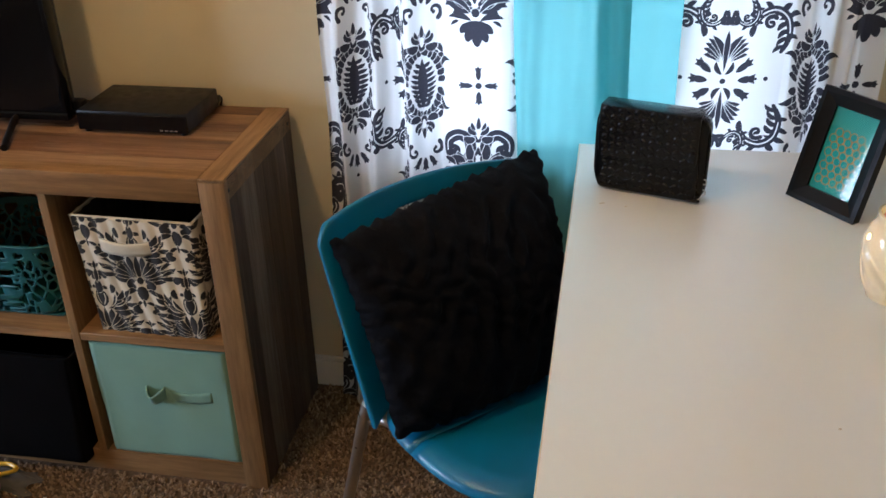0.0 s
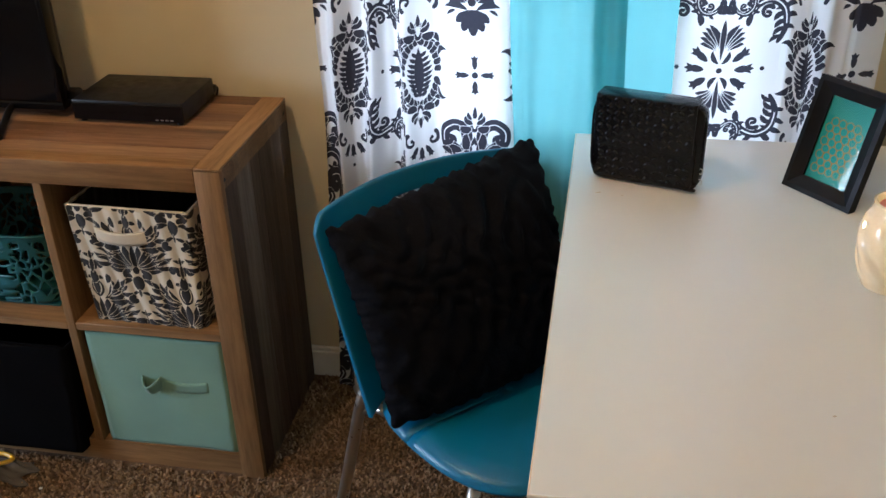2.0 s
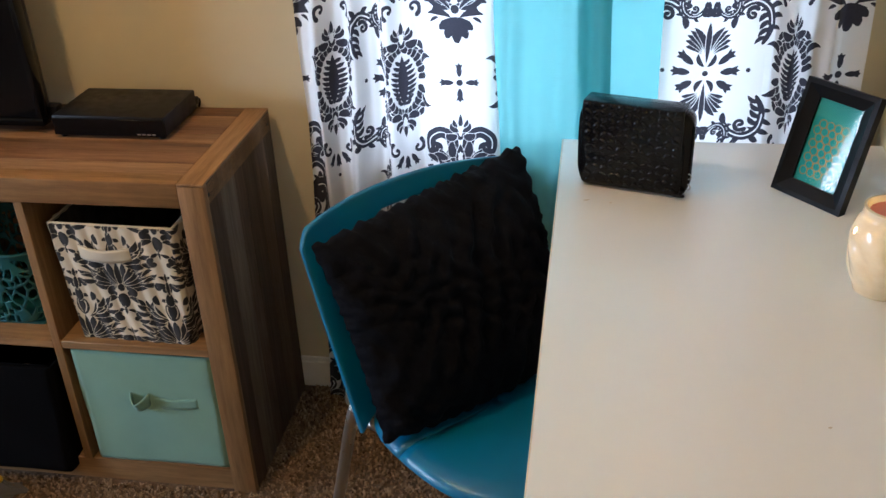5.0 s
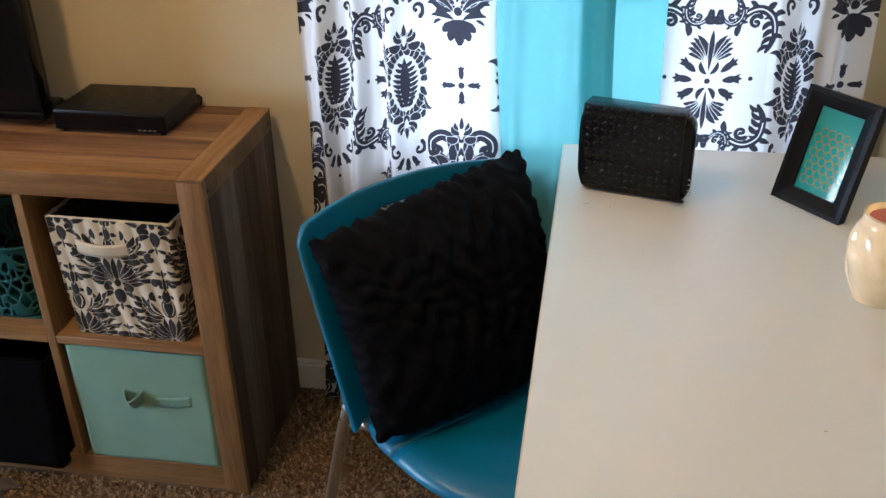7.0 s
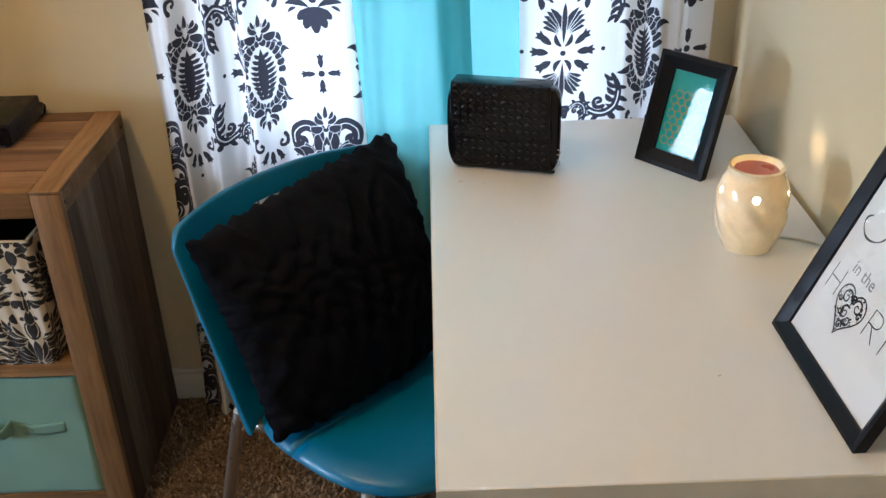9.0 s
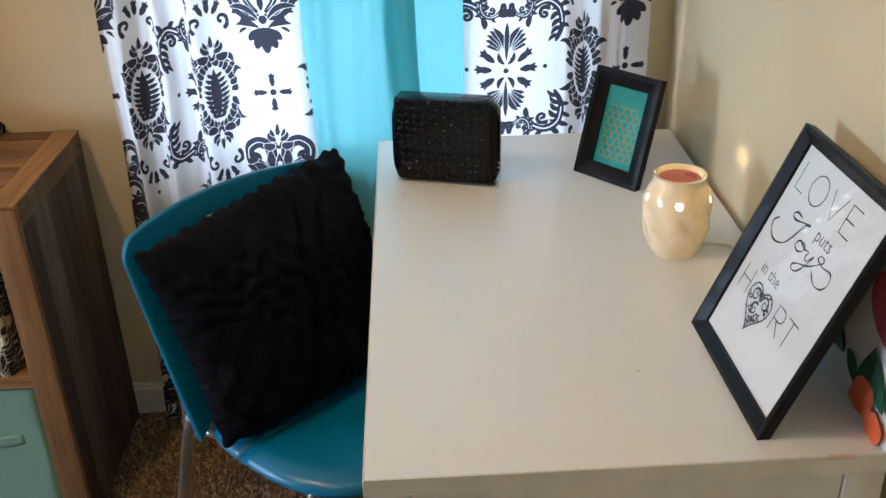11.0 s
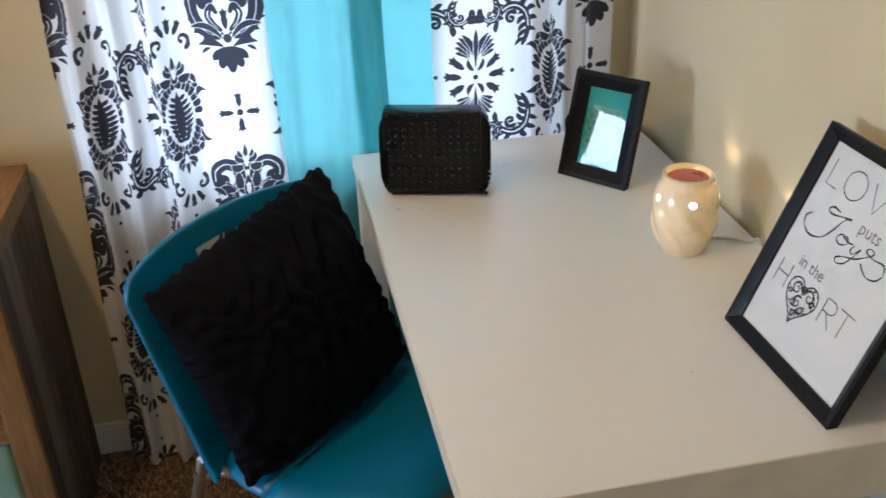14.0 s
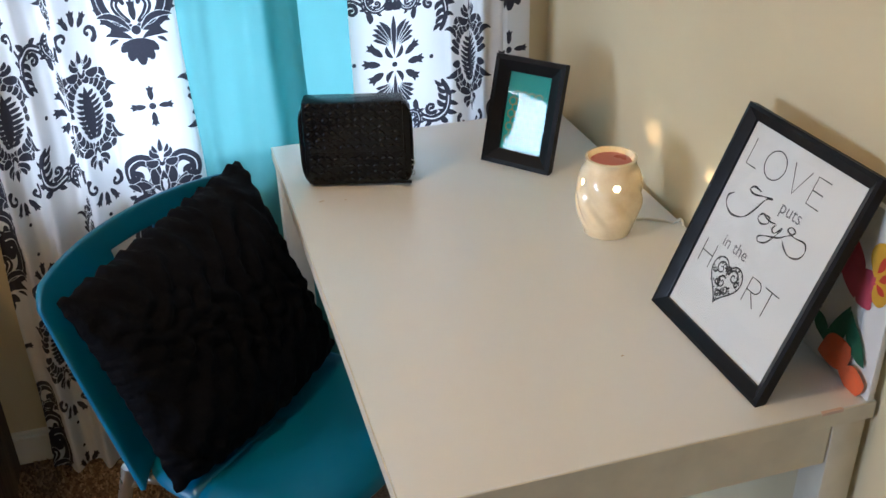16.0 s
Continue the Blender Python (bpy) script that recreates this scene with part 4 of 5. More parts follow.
SHELF_Z = 0.3855
dbin = open_bin("storage_bin", pose(-0.708, 1.627, SHELF_Z, 0, 0, -1.5), 0.238, 0.260, 0.245, 0.268, 0.276, M_DAMASK_BIN, M_DARK_LINING,
                "cream fabric bin with black damask print in the cube shelf", M_CREAM, pattern=bin_print, sag=0.003)
strap(dbin, M_CREAM, -0.080, 0.042, 0.217, -0.132, 0.030, 0.012, 0.15, "cream fabric handle")
a, b = cell_x(0)
mbin = open_bin("storage_bin", pose((a + b) / 2 + 0.004, 1.640, 0.0608), 0.302, 0.308, 0.290, 0.296, 0.298, M_MINT, M_DARK_LINING, "mint green fabric bin filling the lower cube", sag=0.002)
strap(mbin, M_MINT, -0.002, 0.110, 0.176, -0.149, 0.026, 0.004, 0.05, "mint fabric handle")
strap(mbin, M_MINT, -0.040, 0.004, 0.182, -0.149, 0.030, 0.026, 0.5, "folded loose end of the fabric handle", 0.004)
a, b = cell_x(1)
kbin = open_bin("storage_bin", pose((a + b) / 2 - 0.002, 1.592, 0.030, -5.0, 0, 0), 0.274, 0.290, 0.27, 0.285, 0.278, M_BLACK_BIN, M_BLACK_BIN, "black fabric bin pulled partly out of the lower cube", sag=0.004)

# toys lying in the black bin
bm = lathe([(0.0, -0.006), (0.034, -0.006), (0.038, 0.0), (0.034, 0.006), (0.0, 0.006)], 36)
bm.transform(pose(-1.035, 1.545, 0.222, 62, 0, 10))
single("toy_disc", bm, plain("pale_wood_toy", (0.30, 0.21, 0.11), 0.5), "pale wooden toy disc lying in the black bin", "toy")
single("toy_block", box(-0.975, -0.935, 1.60, 1.64, 0.235, 0.300, 0.006, 2), M_RED_TOY, "red plastic toy block in the black bin", "toy")


def basket():
    """An open rounded basket of woven plastic strands with gaps between them."""
    a, b = cell_x(1)
    ob = thing("woven_basket", pose((a + b) / 2 + 0.008, 1.625, SHELF_Z), "teal plastic basket of random open lattice in the upper cube", "basket")
    h, nu, nv = 0.182, 300, 56
    t = np.linspace(0, math.tau, nu)
    v = np.linspace(0, 1, nv)
    gt, gv = np.meshgrid(t, v, indexing="ij")
    e = 0.45
    cx = np.sign(np.cos(gt)) * np.abs(np.cos(gt)) ** e
    cy = np.sign(np.sin(gt)) * np.abs(np.sin(gt)) ** e
    hw, hd = 0.118 + 0.022 * gv, 0.098 + 0.018 * gv
    edge = np.clip((0.08 - gv) / 0.08, 0, 1) ** 2 * 0.012
    co = np.stack([(cx * (hw - edge)).ravel(), (cy * (hd - edge)).ravel(), (gv * h).ravel()], 1)
    rng = np.random.default_rng(4)
    arc = np.r_[0, np.cumsum(np.linalg.norm(np.diff(co.reshape(nu, nv, 3)[:, nv // 2], axis=0), axis=1))]
    length = arc[-1]
    seeds = np.stack([rng.uniform(0, length, 330), rng.uniform(0.0, h, 330)], 1)
    seeds = np.concatenate([seeds, seeds + (length, 0), seeds - (length, 0)])
    q = np.stack([np.repeat((arc[:-1] + arc[1:]) / 2, nv - 1), np.tile((v[:-1] + v[1:]) / 2 * h, nu - 1)], 1)
    d = np.sort(np.linalg.norm((q[:, None] - seeds[None]) * (1.35, 1.0), axis=2), axis=1)
    keep = (d[:, 1] - d[:, 0] < 0.0052) | (q[:, 1] > h - 0.012) | (q[:, 1] < 0.008)
    wall = new("lattice_wall", sheet("lattice_wall", co, nu, nv, M_BASKET, keep=keep))
    wall.parent = ob
    mod = wall.modifiers.new("thickness", "SOLIDIFY")
    mod.thickness = 0.003
    ring = [(co.reshape(nu, nv, 3)[i, -1, 0], co.reshape(nu, nv, 3)[i, -1, 1], h) for i in range(0, nu - 1, 4)]
    part("rim", tube(ring, 0.0035, n=8, closed=True), M_BASKET, ob, local=True)
    part("base", box(-0.11, 0.11, -0.09, 0.09, 0.0, 0.004, 0.001, 1), M_BASKET, ob, local=True)


basket()


def media_box():
    ob = thing("media_player", pose(-0.775, 1.76, SZ), "slim black set-top box on the wooden shelf", "media player")
    x0, x1, y0, y1 = -0.898, -0.650, 1.676, 1.845
    part("case", box(x0, x1, y0 + 0.004, y1, SZ + 0.005, SZ + 0.048, 0.003, 2), M_BLACK_PLASTIC, ob)
    part("front_panel", box(x0 + 0.001, x1 - 0.001, y0, y0 + 0.0035, SZ + 0.006, SZ + 0.043, 0.0012, 1), M_BLACK_GLOSS, ob, "glossy black front")
    for i in range(4):
        part("button", box(x1 - 0.062 + i * 0.011, x1 - 0.055 + i * 0.011, y0 - 0.001, y0 - 0.0002, SZ + 0.010, SZ + 0.0125), M_STEEL, ob, "small silver marking")
    for fx in (x0 + 0.015, x1 - 0.015):
        for fy in (y0 + 0.015, y1 - 0.015):
            bm = lathe([(0.0, 0.0), (0.007, 0.0), (0.007, 0.0045), (0.0, 0.0045)], 12)
            bm.transform(Matrix.Translation((fx, fy, SZ - 0.001)))
            part("rubber_foot", bm, M_BLACK_PLASTIC, ob)
    part("plug", box(x1 - 0.026, x1 - 0.004, y1 + 0.001, y1 + 0.026, SZ + 0.008, SZ + 0.024, 0.003, 2), M_BLACK_PLASTIC, ob)
    part("cable", tube(smooth_path([(x1 - 0.015, y1 + 0.02, SZ + 0.016), (x1 - 0.006, y1 + 0.032, SZ + 0.010), (x1 - 0.03, y1 + 0.036, SZ - 0.05)]), 0.0022, n=8), M_BLACK_PLASTIC, ob)


media_box()


def television():
    x1, y, z0 = -0.926, 1.690, 0.783
    x0, z1 = x1 - 0.78, z0 + 0.455
    ob = thing("television", pose((x0 + x1) / 2, y, SZ), "black flat-screen television, switched off, on the wooden shelf", "television")
    bm = box(x0, x1, y, y + 0.03, z0, z0 + 0.018, 0.002, 2)
    box(x0, x1, y, y + 0.03, z1 - 0.012, z1, 0.002, 2, bm)
    box(x0, x0 + 0.012, y, y + 0.03, z0 + 0.0185, z1 - 0.0125, 0.002, 2, bm)
    box(x1 - 0.012, x1, y, y + 0.03, z0 + 0.0185, z1 - 0.0125, 0.002, 2, bm)
    part("bezel", bm, M_BLACK_GLOSS, ob)
    part("screen", box(x0 + 0.0125, x1 - 0.0125, y + 0.005, y + 0.012, z0 + 0.0185, z1 - 0.0125), M_BLACK_GLOSS, ob, "dark glossy screen")
    part("back_shell", box(x0 + 0.01, x1 - 0.01, y + 0.031, y + 0.062, z0 + 0.02, z1 - 0.03, 0.01, 2), M_BLACK_PLASTIC, ob)
    part("connector_block", box(x1 - 0.03, x1 + 0.008, y + 0.045, y + 0.075, z0 - 0.005, z0 + 0.028, 0.006, 2), M_BLACK_PLASTIC, ob)
    for fx in (x1 - 0.125, x0 + 0.078):
        part("foot", tube(smooth_path([(fx + 0.05, y - 0.130, SZ + 0.006), (fx + 0.02, y - 0.06, SZ + 0.010), (fx, y + 0.012, z0 + 0.004), (fx + 0.02, y + 0.06, SZ + 0.010), (fx + 0.05, y + 0.115, SZ + 0.006)], 6), 0.0075, n=10), M_BLACK_PLASTIC, ob)


television()


# ---- chair ----
CH = pose(-0.096, 1.470, 0, 0, 0, -133.6) @ Matrix.Diagonal((1.08, 1.08, 1, 1))
chair = thing("chair", CH, "teal plastic stacking chair with grey steel legs by the desk", "chair")


def chair_parts():
    # backrest: a bent shell, wider at the top, with a grip slot
    nu, nv = 65, 49
    u = np.linspace(-1, 1, nu)
    v = np.linspace(0, 1, nv)
    gu, gv = np.meshgrid(u, v, indexing="ij")
    half = 0.208 + 0.012 * gv
    top = 0.784 - 0.012 * np.abs(gu) ** 2.2 - 0.03 * np.clip((np.abs(gu) - 0.9) / 0.1, 0, 1) ** 2
    bottom = 0.420 + 0.022 * (1 - np.abs(gu) ** 6)
    z = bottom + (top - bottom) * gv
    lean = 0.098 * (1 - gv) ** 1.1
    y = lean + 0.050 * np.abs(gu) ** 2.2 - 0.030 - 0.014 * gv
    co = np.stack([(gu * half).ravel(), y.ravel(), z.ravel()], 1)
    fu, fv = (u[:-1] + u[1:]) / 2, (v[:-1] + v[1:]) / 2
    ku, kv = np.meshgrid(fu, fv, indexing="ij")
    slot = (np.abs(ku + 0.0) < 0.22) & (np.abs(kv - 0.845) < 0.03)
    back = new("backrest", sheet("backrest", co, nu, nv, M_TEAL_PLASTIC, keep=~slot.ravel()))
    back.parent = chair
    s = back.modifiers.new("thickness", "SOLIDIFY")
    s.thickness, s.offset = 0.011, 0.0
    b = back.modifiers.new("rounding", "BEVEL")
    b.width, b.segments, b.limit_method, b.angle_limit = 0.0035, 2, "ANGLE", radians(50)
    # seat: rounded pan with a rolled front edge
    n, rings = 72, 14
    co = []
    for i in range(n):
        a = math.tau * i / n
        c, d = math.cos(a), math.sin(a)
        deep = 0.228 if d > 0 else 0.165
        reach = 1 / ((abs(c) / 0.203) ** 2.7 + (abs(d) / deep) ** 2.7) ** (1 / 2.7)
        ex, ey = c * reach, d * reach
        for j in range(rings):
            r = j / (rings - 1)
            zz = 0.442 + 0.010 * r ** 3 - 0.020 * np.clip((r - 0.8) / 0.2, 0, 1) ** 2
            co.append((ex * r, 0.215 + ey * r, zz))
    co = np.array(co)
    co = np.concatenate([co, co[:rings]])
    seat = new("seat", sheet("seat", co, n + 1, rings, M_TEAL_PLASTIC))
    seat.parent = chair
    s = seat.modifiers.new("thickness", "SOLIDIFY")
    s.thickness, s.offset = 0.012, 1.0
    # steel frame
    for sx in (-1, 1):
        part("rear_leg", tube(smooth_path([(0.198 * sx, 0.085, 0.45), (0.205 * sx, 0.075, 0.40), (0.212 * sx, 0.02, 0.20), (0.222 * sx, -0.035, 0.008)], 5), 0.0105, n=12), M_STEEL, chair, local=True)
        part("front_leg", tube(smooth_path([(0.150 * sx, 0.33, 0.425), (0.185 * sx, 0.36, 0.38), (0.205 * sx, 0.395, 0.20), (0.218 * sx, 0.425, 0.008)], 5), 0.0105, n=12), M_STEEL, chair, local=True)
        part("side_rail", tube(smooth_path([(0.200 * sx, 0.080, 0.412), (0.180 * sx, 0.11, 0.420), (0.165 * sx, 0.22, 0.424), (0.150 * sx, 0.33, 0.424)], 5), 0.0095, n=10), M_STEEL, chair, local=True)
        for ly in (-0.036, 0.426):
            bm = lathe([(0.0, 0.0), (0.0125, 0.0), (0.0135, 0.018), (0.0, 0.018)], 14)
            bm.transform(Matrix.Translation(((0.222 if ly < 0 else 0.218) * sx, ly, 0.0)))
            part("foot_cap", bm, M_BLACK_PLASTIC, chair, local=True)
    part("cross_rail", tube([(-0.165, 0.20, 0.416), (0.165, 0.20, 0.416)], 0.0085, n=10), M_STEEL, chair, local=True)


chair_parts()


def pillow():
    """A square cushion with gathered ruffles, leaning on the backrest."""
    def local(lat, d, z):
        return np.array([-lat, d, z])
    tl, tr, bl, br = local(-0.228, 0.058, 0.775), local(0.214, 0.020, 0.802), local(-0.210, 0.190, 0.452), local(0.190, 0.200, 0.462)
    n = 131
    s = np.linspace(-1, 1, n)
    gu, gv = np.meshgrid(s, s, indexing="ij")
    # edges bow inwards between the pointed corners
    pu = gu * (1 - 0.045 * (1 - gv ** 2) * 1.0)
    pv = gv * np.where(gv > 0, 1 + 0.0 * gu, 1 + 0.07 * (1 - gu ** 2))
    fu, fv = (pu[..., None] + 1) / 2, (pv[..., None] + 1) / 2
    base = (bl * (1 - fu) + br * fu) * (1 - fv) + (tl * (1 - fu) + tr * fu) * fv
    nrm = np.cross(tr - tl, bl - tl)
    nrm = nrm / np.linalg.norm(nrm)
    if nrm[1] < 0:
        nrm = -nrm
    puff = ((1 - np.abs(gu) ** 2.6) * (1 - np.abs(gv) ** 2.6)).clip(0) ** 0.45
    rng = np.random.default_rng(2)
    ruffle = np.zeros_like(gu)
    for k in range(9):
        a, f = rng.uniform(20, 42), rng.uniform(0, 6)
        ruffle += np.sin(gu * a + f + 3.0 * np.sin(gv * rng.uniform(4, 9) + f)) / 9
    rows = np.abs(np.sin(gv * 13 + 1.8 * np.sin(gv * 4.6 + gu * 2.2) + 1.1 * np.sin(gu * 8) + 0.6 * np.sin(gu * 21 + gv * 5)))
    front = base + nrm * (0.062 * puff + 0.0055 * rows * puff ** 0.3 + 0.0105 * ruffle * (0.4 + puff))[..., None]
    wave = 0.0038 * np.sin(s * 37 + 2.5 * np.sin(s * 3.1)) + 0.0034 * np.sin(s * 69 + 4 * np.sin(s * 4.3) + 1) * (0.6 + 0.4 * np.sin(s * 7))
    edge = (np.abs(gv) ** 18)[..., None] * np.array([0, 0, 1.0]) * (wave[:, None] * np.sign(gv))[..., None]
    side = (np.abs(gu) ** 18)[..., None] * np.array([-1.0, 0, 0]) * (wave[None, :] * np.where(gu > 0, 1.0, -0.35))[..., None]
    front = front + edge + side
    rear = base - nrm * (0.030 * puff)[..., None] + edge + side
    co = np.concatenate([front.reshape(-1, 3), rear.reshape(-1, 3)])
    co = co @ np.array(CH.to_3x3()).T + np.array(CH.translation)
    m = n * n
    i = np.arange((n - 1) * (n - 1))
    a = (i // (n - 1)) * n + i % (n - 1)
    q = np.stack([a, a + n, a + n + 1, a + 1], 1)
    me = bpy.data.meshes.new("pillow")
    me.from_pydata(co.tolist(), [], np.concatenate([q, q[:, ::-1] + m]).tolist())
    me.materials.append(M_BLACK_CLOTH)
    me.shade_smooth()
    bmx = bmesh.new()
    bmx.from_mesh(me)
    bmesh.ops.remove_doubles(bmx, verts=bmx.verts[:], dist=0.0004)
    bmesh.ops.recalc_face_normals(bmx, faces=bmx.faces)
    bmx.to_mesh(me)
    bmx.free()
    ob = new("pillow", me)
    tagged(ob, "black square ruffled throw pillow leaning on the chair back", "pillow")


pillow()


# ---- things on the desk ----
def purse():
    m = pose(0.291, 1.564, DZ, -2, 0, -15.5)
    ob = thing("purse", m, "small black quilted patent purse standing on the desk", "purse")
    w, d, h = 0.198, 0.042, 0.168

    def slab(x0, x1, y0, y1, z0, z1, r, seg=5):
        bm = box(x0, x1, y0, y1, z0, z1)
        up = [e for e in bm.edges if abs(e.verts[0].co.y - e.verts[1].co.y) > 1e-5]
        bmesh.ops.bevel(bm, geom=up, offset=r, segments=seg, affect="EDGES", profile=0.5)
        rim = [e for e in bm.edges if abs(e.verts[0].co.y - e.verts[1].co.y) < 1e-5]
        bmesh.ops.bevel(bm, geom=rim, offset=0.003, segments=2, affect="EDGES", profile=0.5)
        return bm
    part("body", slab(-w / 2, w / 2, -d / 2 + 0.006, d / 2, 0.0, h - 0.012, 0.022), M_BLACK_PATENT, ob, local=True)
    part("front_pocket", slab(-w / 2 + 0.006, w / 2 - 0.010, -d / 2 - 0.003, -d / 2 + 0.006, 0.004, h * 0.60, 0.012), M_BLACK_PATENT, ob, local=True)
    bm = slab(-w / 2 + 0.008, w / 2 - 0.012, -d / 2 - 0.014, -d / 2 - 0.0035, h * 0.42, h - 0.004, 0.008)
    box(-w / 2 + 0.008, w / 2 - 0.012, -d / 2 - 0.012, d / 2 - 0.006, h - 0.011, h - 0.003, 0.003, 2, bm)
    flap = part("flap", bm, M_BLACK_PATENT, ob, local=True)
    # puffed woven cells, alternate ones turned
    puffs = random.Random(12)
    cell = bmesh.new()
    bmesh.ops.create_uvsphere(cell, u_segments=10, v_segments=6, radius=1)
    cell.transform(Matrix.Diagonal((0.0080, 0.0022, 0.0050, 1)))
    quilt = finish(cell, "quilt_cell", M_BLACK_PATENT, 180)
    for zone, y, z0, z1, owner in (("flap", -d / 2 - 0.0135, h * 0.48, h - 0.010, flap), ("pocket", -d / 2 - 0.003, 0.012, h * 0.40, ob)):
        nz = int((z1 - z0) / 0.0125)
        for r in range(nz + 1):
            for c in range(12):
                cx = -w / 2 + 0.020 + c * 0.0142
                cz = z0 + r * (z1 - z0) / max(nz, 1)
                q = new("quilt_cell", quilt)
                q.parent = owner
                puff = puffs.uniform(-1, 1)
                q.matrix_local = pose(cx + 0.0008 * puff, y + 0.0006 * puff, cz - 0.0007 * puff, 5 * puff, (40 if (r + c) % 2 else -40) + 9 * puff, 7 * puff)
    part("zip", tube([(-w / 2 - 0.001, 0.004, 0.03), (-w / 2 - 0.001, 0.004, h - 0.035)], 0.0025, n=8), M_BLACK_PLASTIC, ob, local=True)
    bm = bmesh.new()
    path = []
    for i in range(40):
        a = math.tau * i / 40
        e = 0.35
        path.append((math.copysign(abs(math.cos(a)) ** e, math.cos(a)) * (w / 2 + 0.0015), -d / 2 + 0.012, h / 2 - 0.006 + math.copysign(abs(math.sin(a)) ** e, math.sin(a)) * (h / 2 - 0.005)))
    part("piping", tube(path, 0.0028, n=8, closed=True), M_BLACK_PATENT, ob, local=True)
    for pz in (0.020, 0.040):
        part("zip_ring", tube([(w / 2 + 0.001 + 0.004 * math.cos(k * math.tau / 12), -0.012, pz + 0.005 * math.sin(k * math.tau / 12)) for k in range(12)], 0.0011, n=6, closed=True), M_STEEL, ob, "small metal ring", local=True)
    part("zip_pull", box(w / 2 - 0.022, w / 2 - 0.001, -d / 2 - 0.010, -d / 2 - 0.002, 0.0065, 0.0100, 0.001, 1), M_BLACK_PLASTIC, ob, local=True)


purse()


# scuffs on the desk
for sx, sy, sw, sd in ((0.207, 1.503, 0.011, 0.004), (0.249, 1.495, 0.005, 0.003), (0.509, 0.911, 0.005, 0.003)):
    bm = lathe([(0.0, 0.0003), (1.0, 0.0002), (1.05, 0.0)], 14)
    bm.transform(pose(sx, sy, DZ + 0.0001, 0, 0, 20) @ Matrix.Diagonal((sw / 2, sd / 2, 1, 1)))
    part("scuff_mark", bm, M_SCUFF, desk, "small brown scuff")
part("scuff_mark", box(0.688, 0.718, DY0 - 0.0004, DY0 + 0.004, DZ - 0.004, DZ + 0.0003), M_RED_SCUFF, desk, "faint red scuff on the edge")


def frame_bars(w, h, b, t, parent, material):
    """Four mitred bars in the plane y = 0, face towards -y, with a raised outer edge."""
    prof = [(0.0, 0.0), (0.0, -t), (b * 0.30, -t - 0.001), (b * 0.85, -t * 0.55), (b, -t * 0.45), (b, 0.0)]
    corners = [((-w / 2, 0), (1, 1)), ((w / 2, 0), (-1, 1)), ((w / 2, h), (-1, -1)), ((-w / 2, h), (1, -1))]
    for i in range(4):
        bm = bmesh.new()
        (p, pd), (q, qd) = corners[i], corners[(i + 1) % 4]
        A = [bm.verts.new((p[0] + pd[0] * s, y, p[1] + pd[1] * s)) for s, y in prof]
        B = [bm.verts.new((q[0] + qd[0] * s, y, q[1] + qd[1] * s)) for s, y in prof]
        for k in range(len(prof)):
            j = (k + 1) % len(prof)
            bm.faces.new((A[k], A[j], B[j], B[k]))
        bm.faces.new(A)
        bm.faces.new(B)
        part("frame_bar", bm, material, parent, smooth=30, local=True)


def text_mesh(body, size, material, x, z, y, parent, spacing=1.0, shear=0.0, offset=0.0, sx=1.0, name="lettering", tilt=0.0):
    cu = bpy.data.curves.new("text", "FONT")
    cu.body, cu.size, cu.align_x, cu.align_y = body, size, "CENTER", "CENTER"
    cu.space_character, cu.shear, cu.offset, cu.resolution_u = spacing, shear, offset, 3
    tmp = bpy.data.objects.new("text", cu)
    scene.collection.objects.link(tmp)
    me = bpy.data.meshes.new_from_object(tmp.evaluated_get(bpy.context.evaluated_depsgraph_get()))
    bpy.data.objects.remove(tmp)
    me.name = name
    me.transform(pose(x, y, z) @ pose(0, 0, 0, 90, 0, 0) @ pose(0, 0, 0, 0, 0, tilt) @ Matrix.Diagonal((sx, 1, 1, 1)))
    me.materials.clear()
    me.materials.append(material)
    ob = new(name, me)
    ob.parent = parent
    return ob


def flat_strokes(strokes, y):
    """Inked strokes as thin ribbons in the plane y."""
    bm = bmesh.new()
    for p, w, *_ in strokes:
        p = np.asarray(p, float)
        d = np.gradient(p, axis=0)
        d /= np.linalg.norm(d, axis=1)[:, None] + 1e-9
        nr = np.stack([-d[:, 1], d[:, 0]], 1)
        ww = np.maximum(np.asarray(w), 0.00008)[:, None]
        L, R = p + nr * ww, p - nr * ww
        a = [bm.verts.new((q[0], y, q[1])) for q in L]
        b = [bm.verts.new((q[0], y, q[1])) for q in R]
        for i in range(len(p) - 1):
            bm.faces.new((a[i], a[i + 1], b[i + 1], b[i]))
    return bm


def path2(points, w, n=8):
    q = smooth_path([(x, z, 0) for x, z in points], n)
    p = np.array([(v.x, v.y) for v in q])
    t = np.linspace(0, 1, len(p))
    return (p, w * (0.45 + 0.55 * np.abs(np.sin(t * np.pi * max(1, len(points) - 1) * 0.5))))


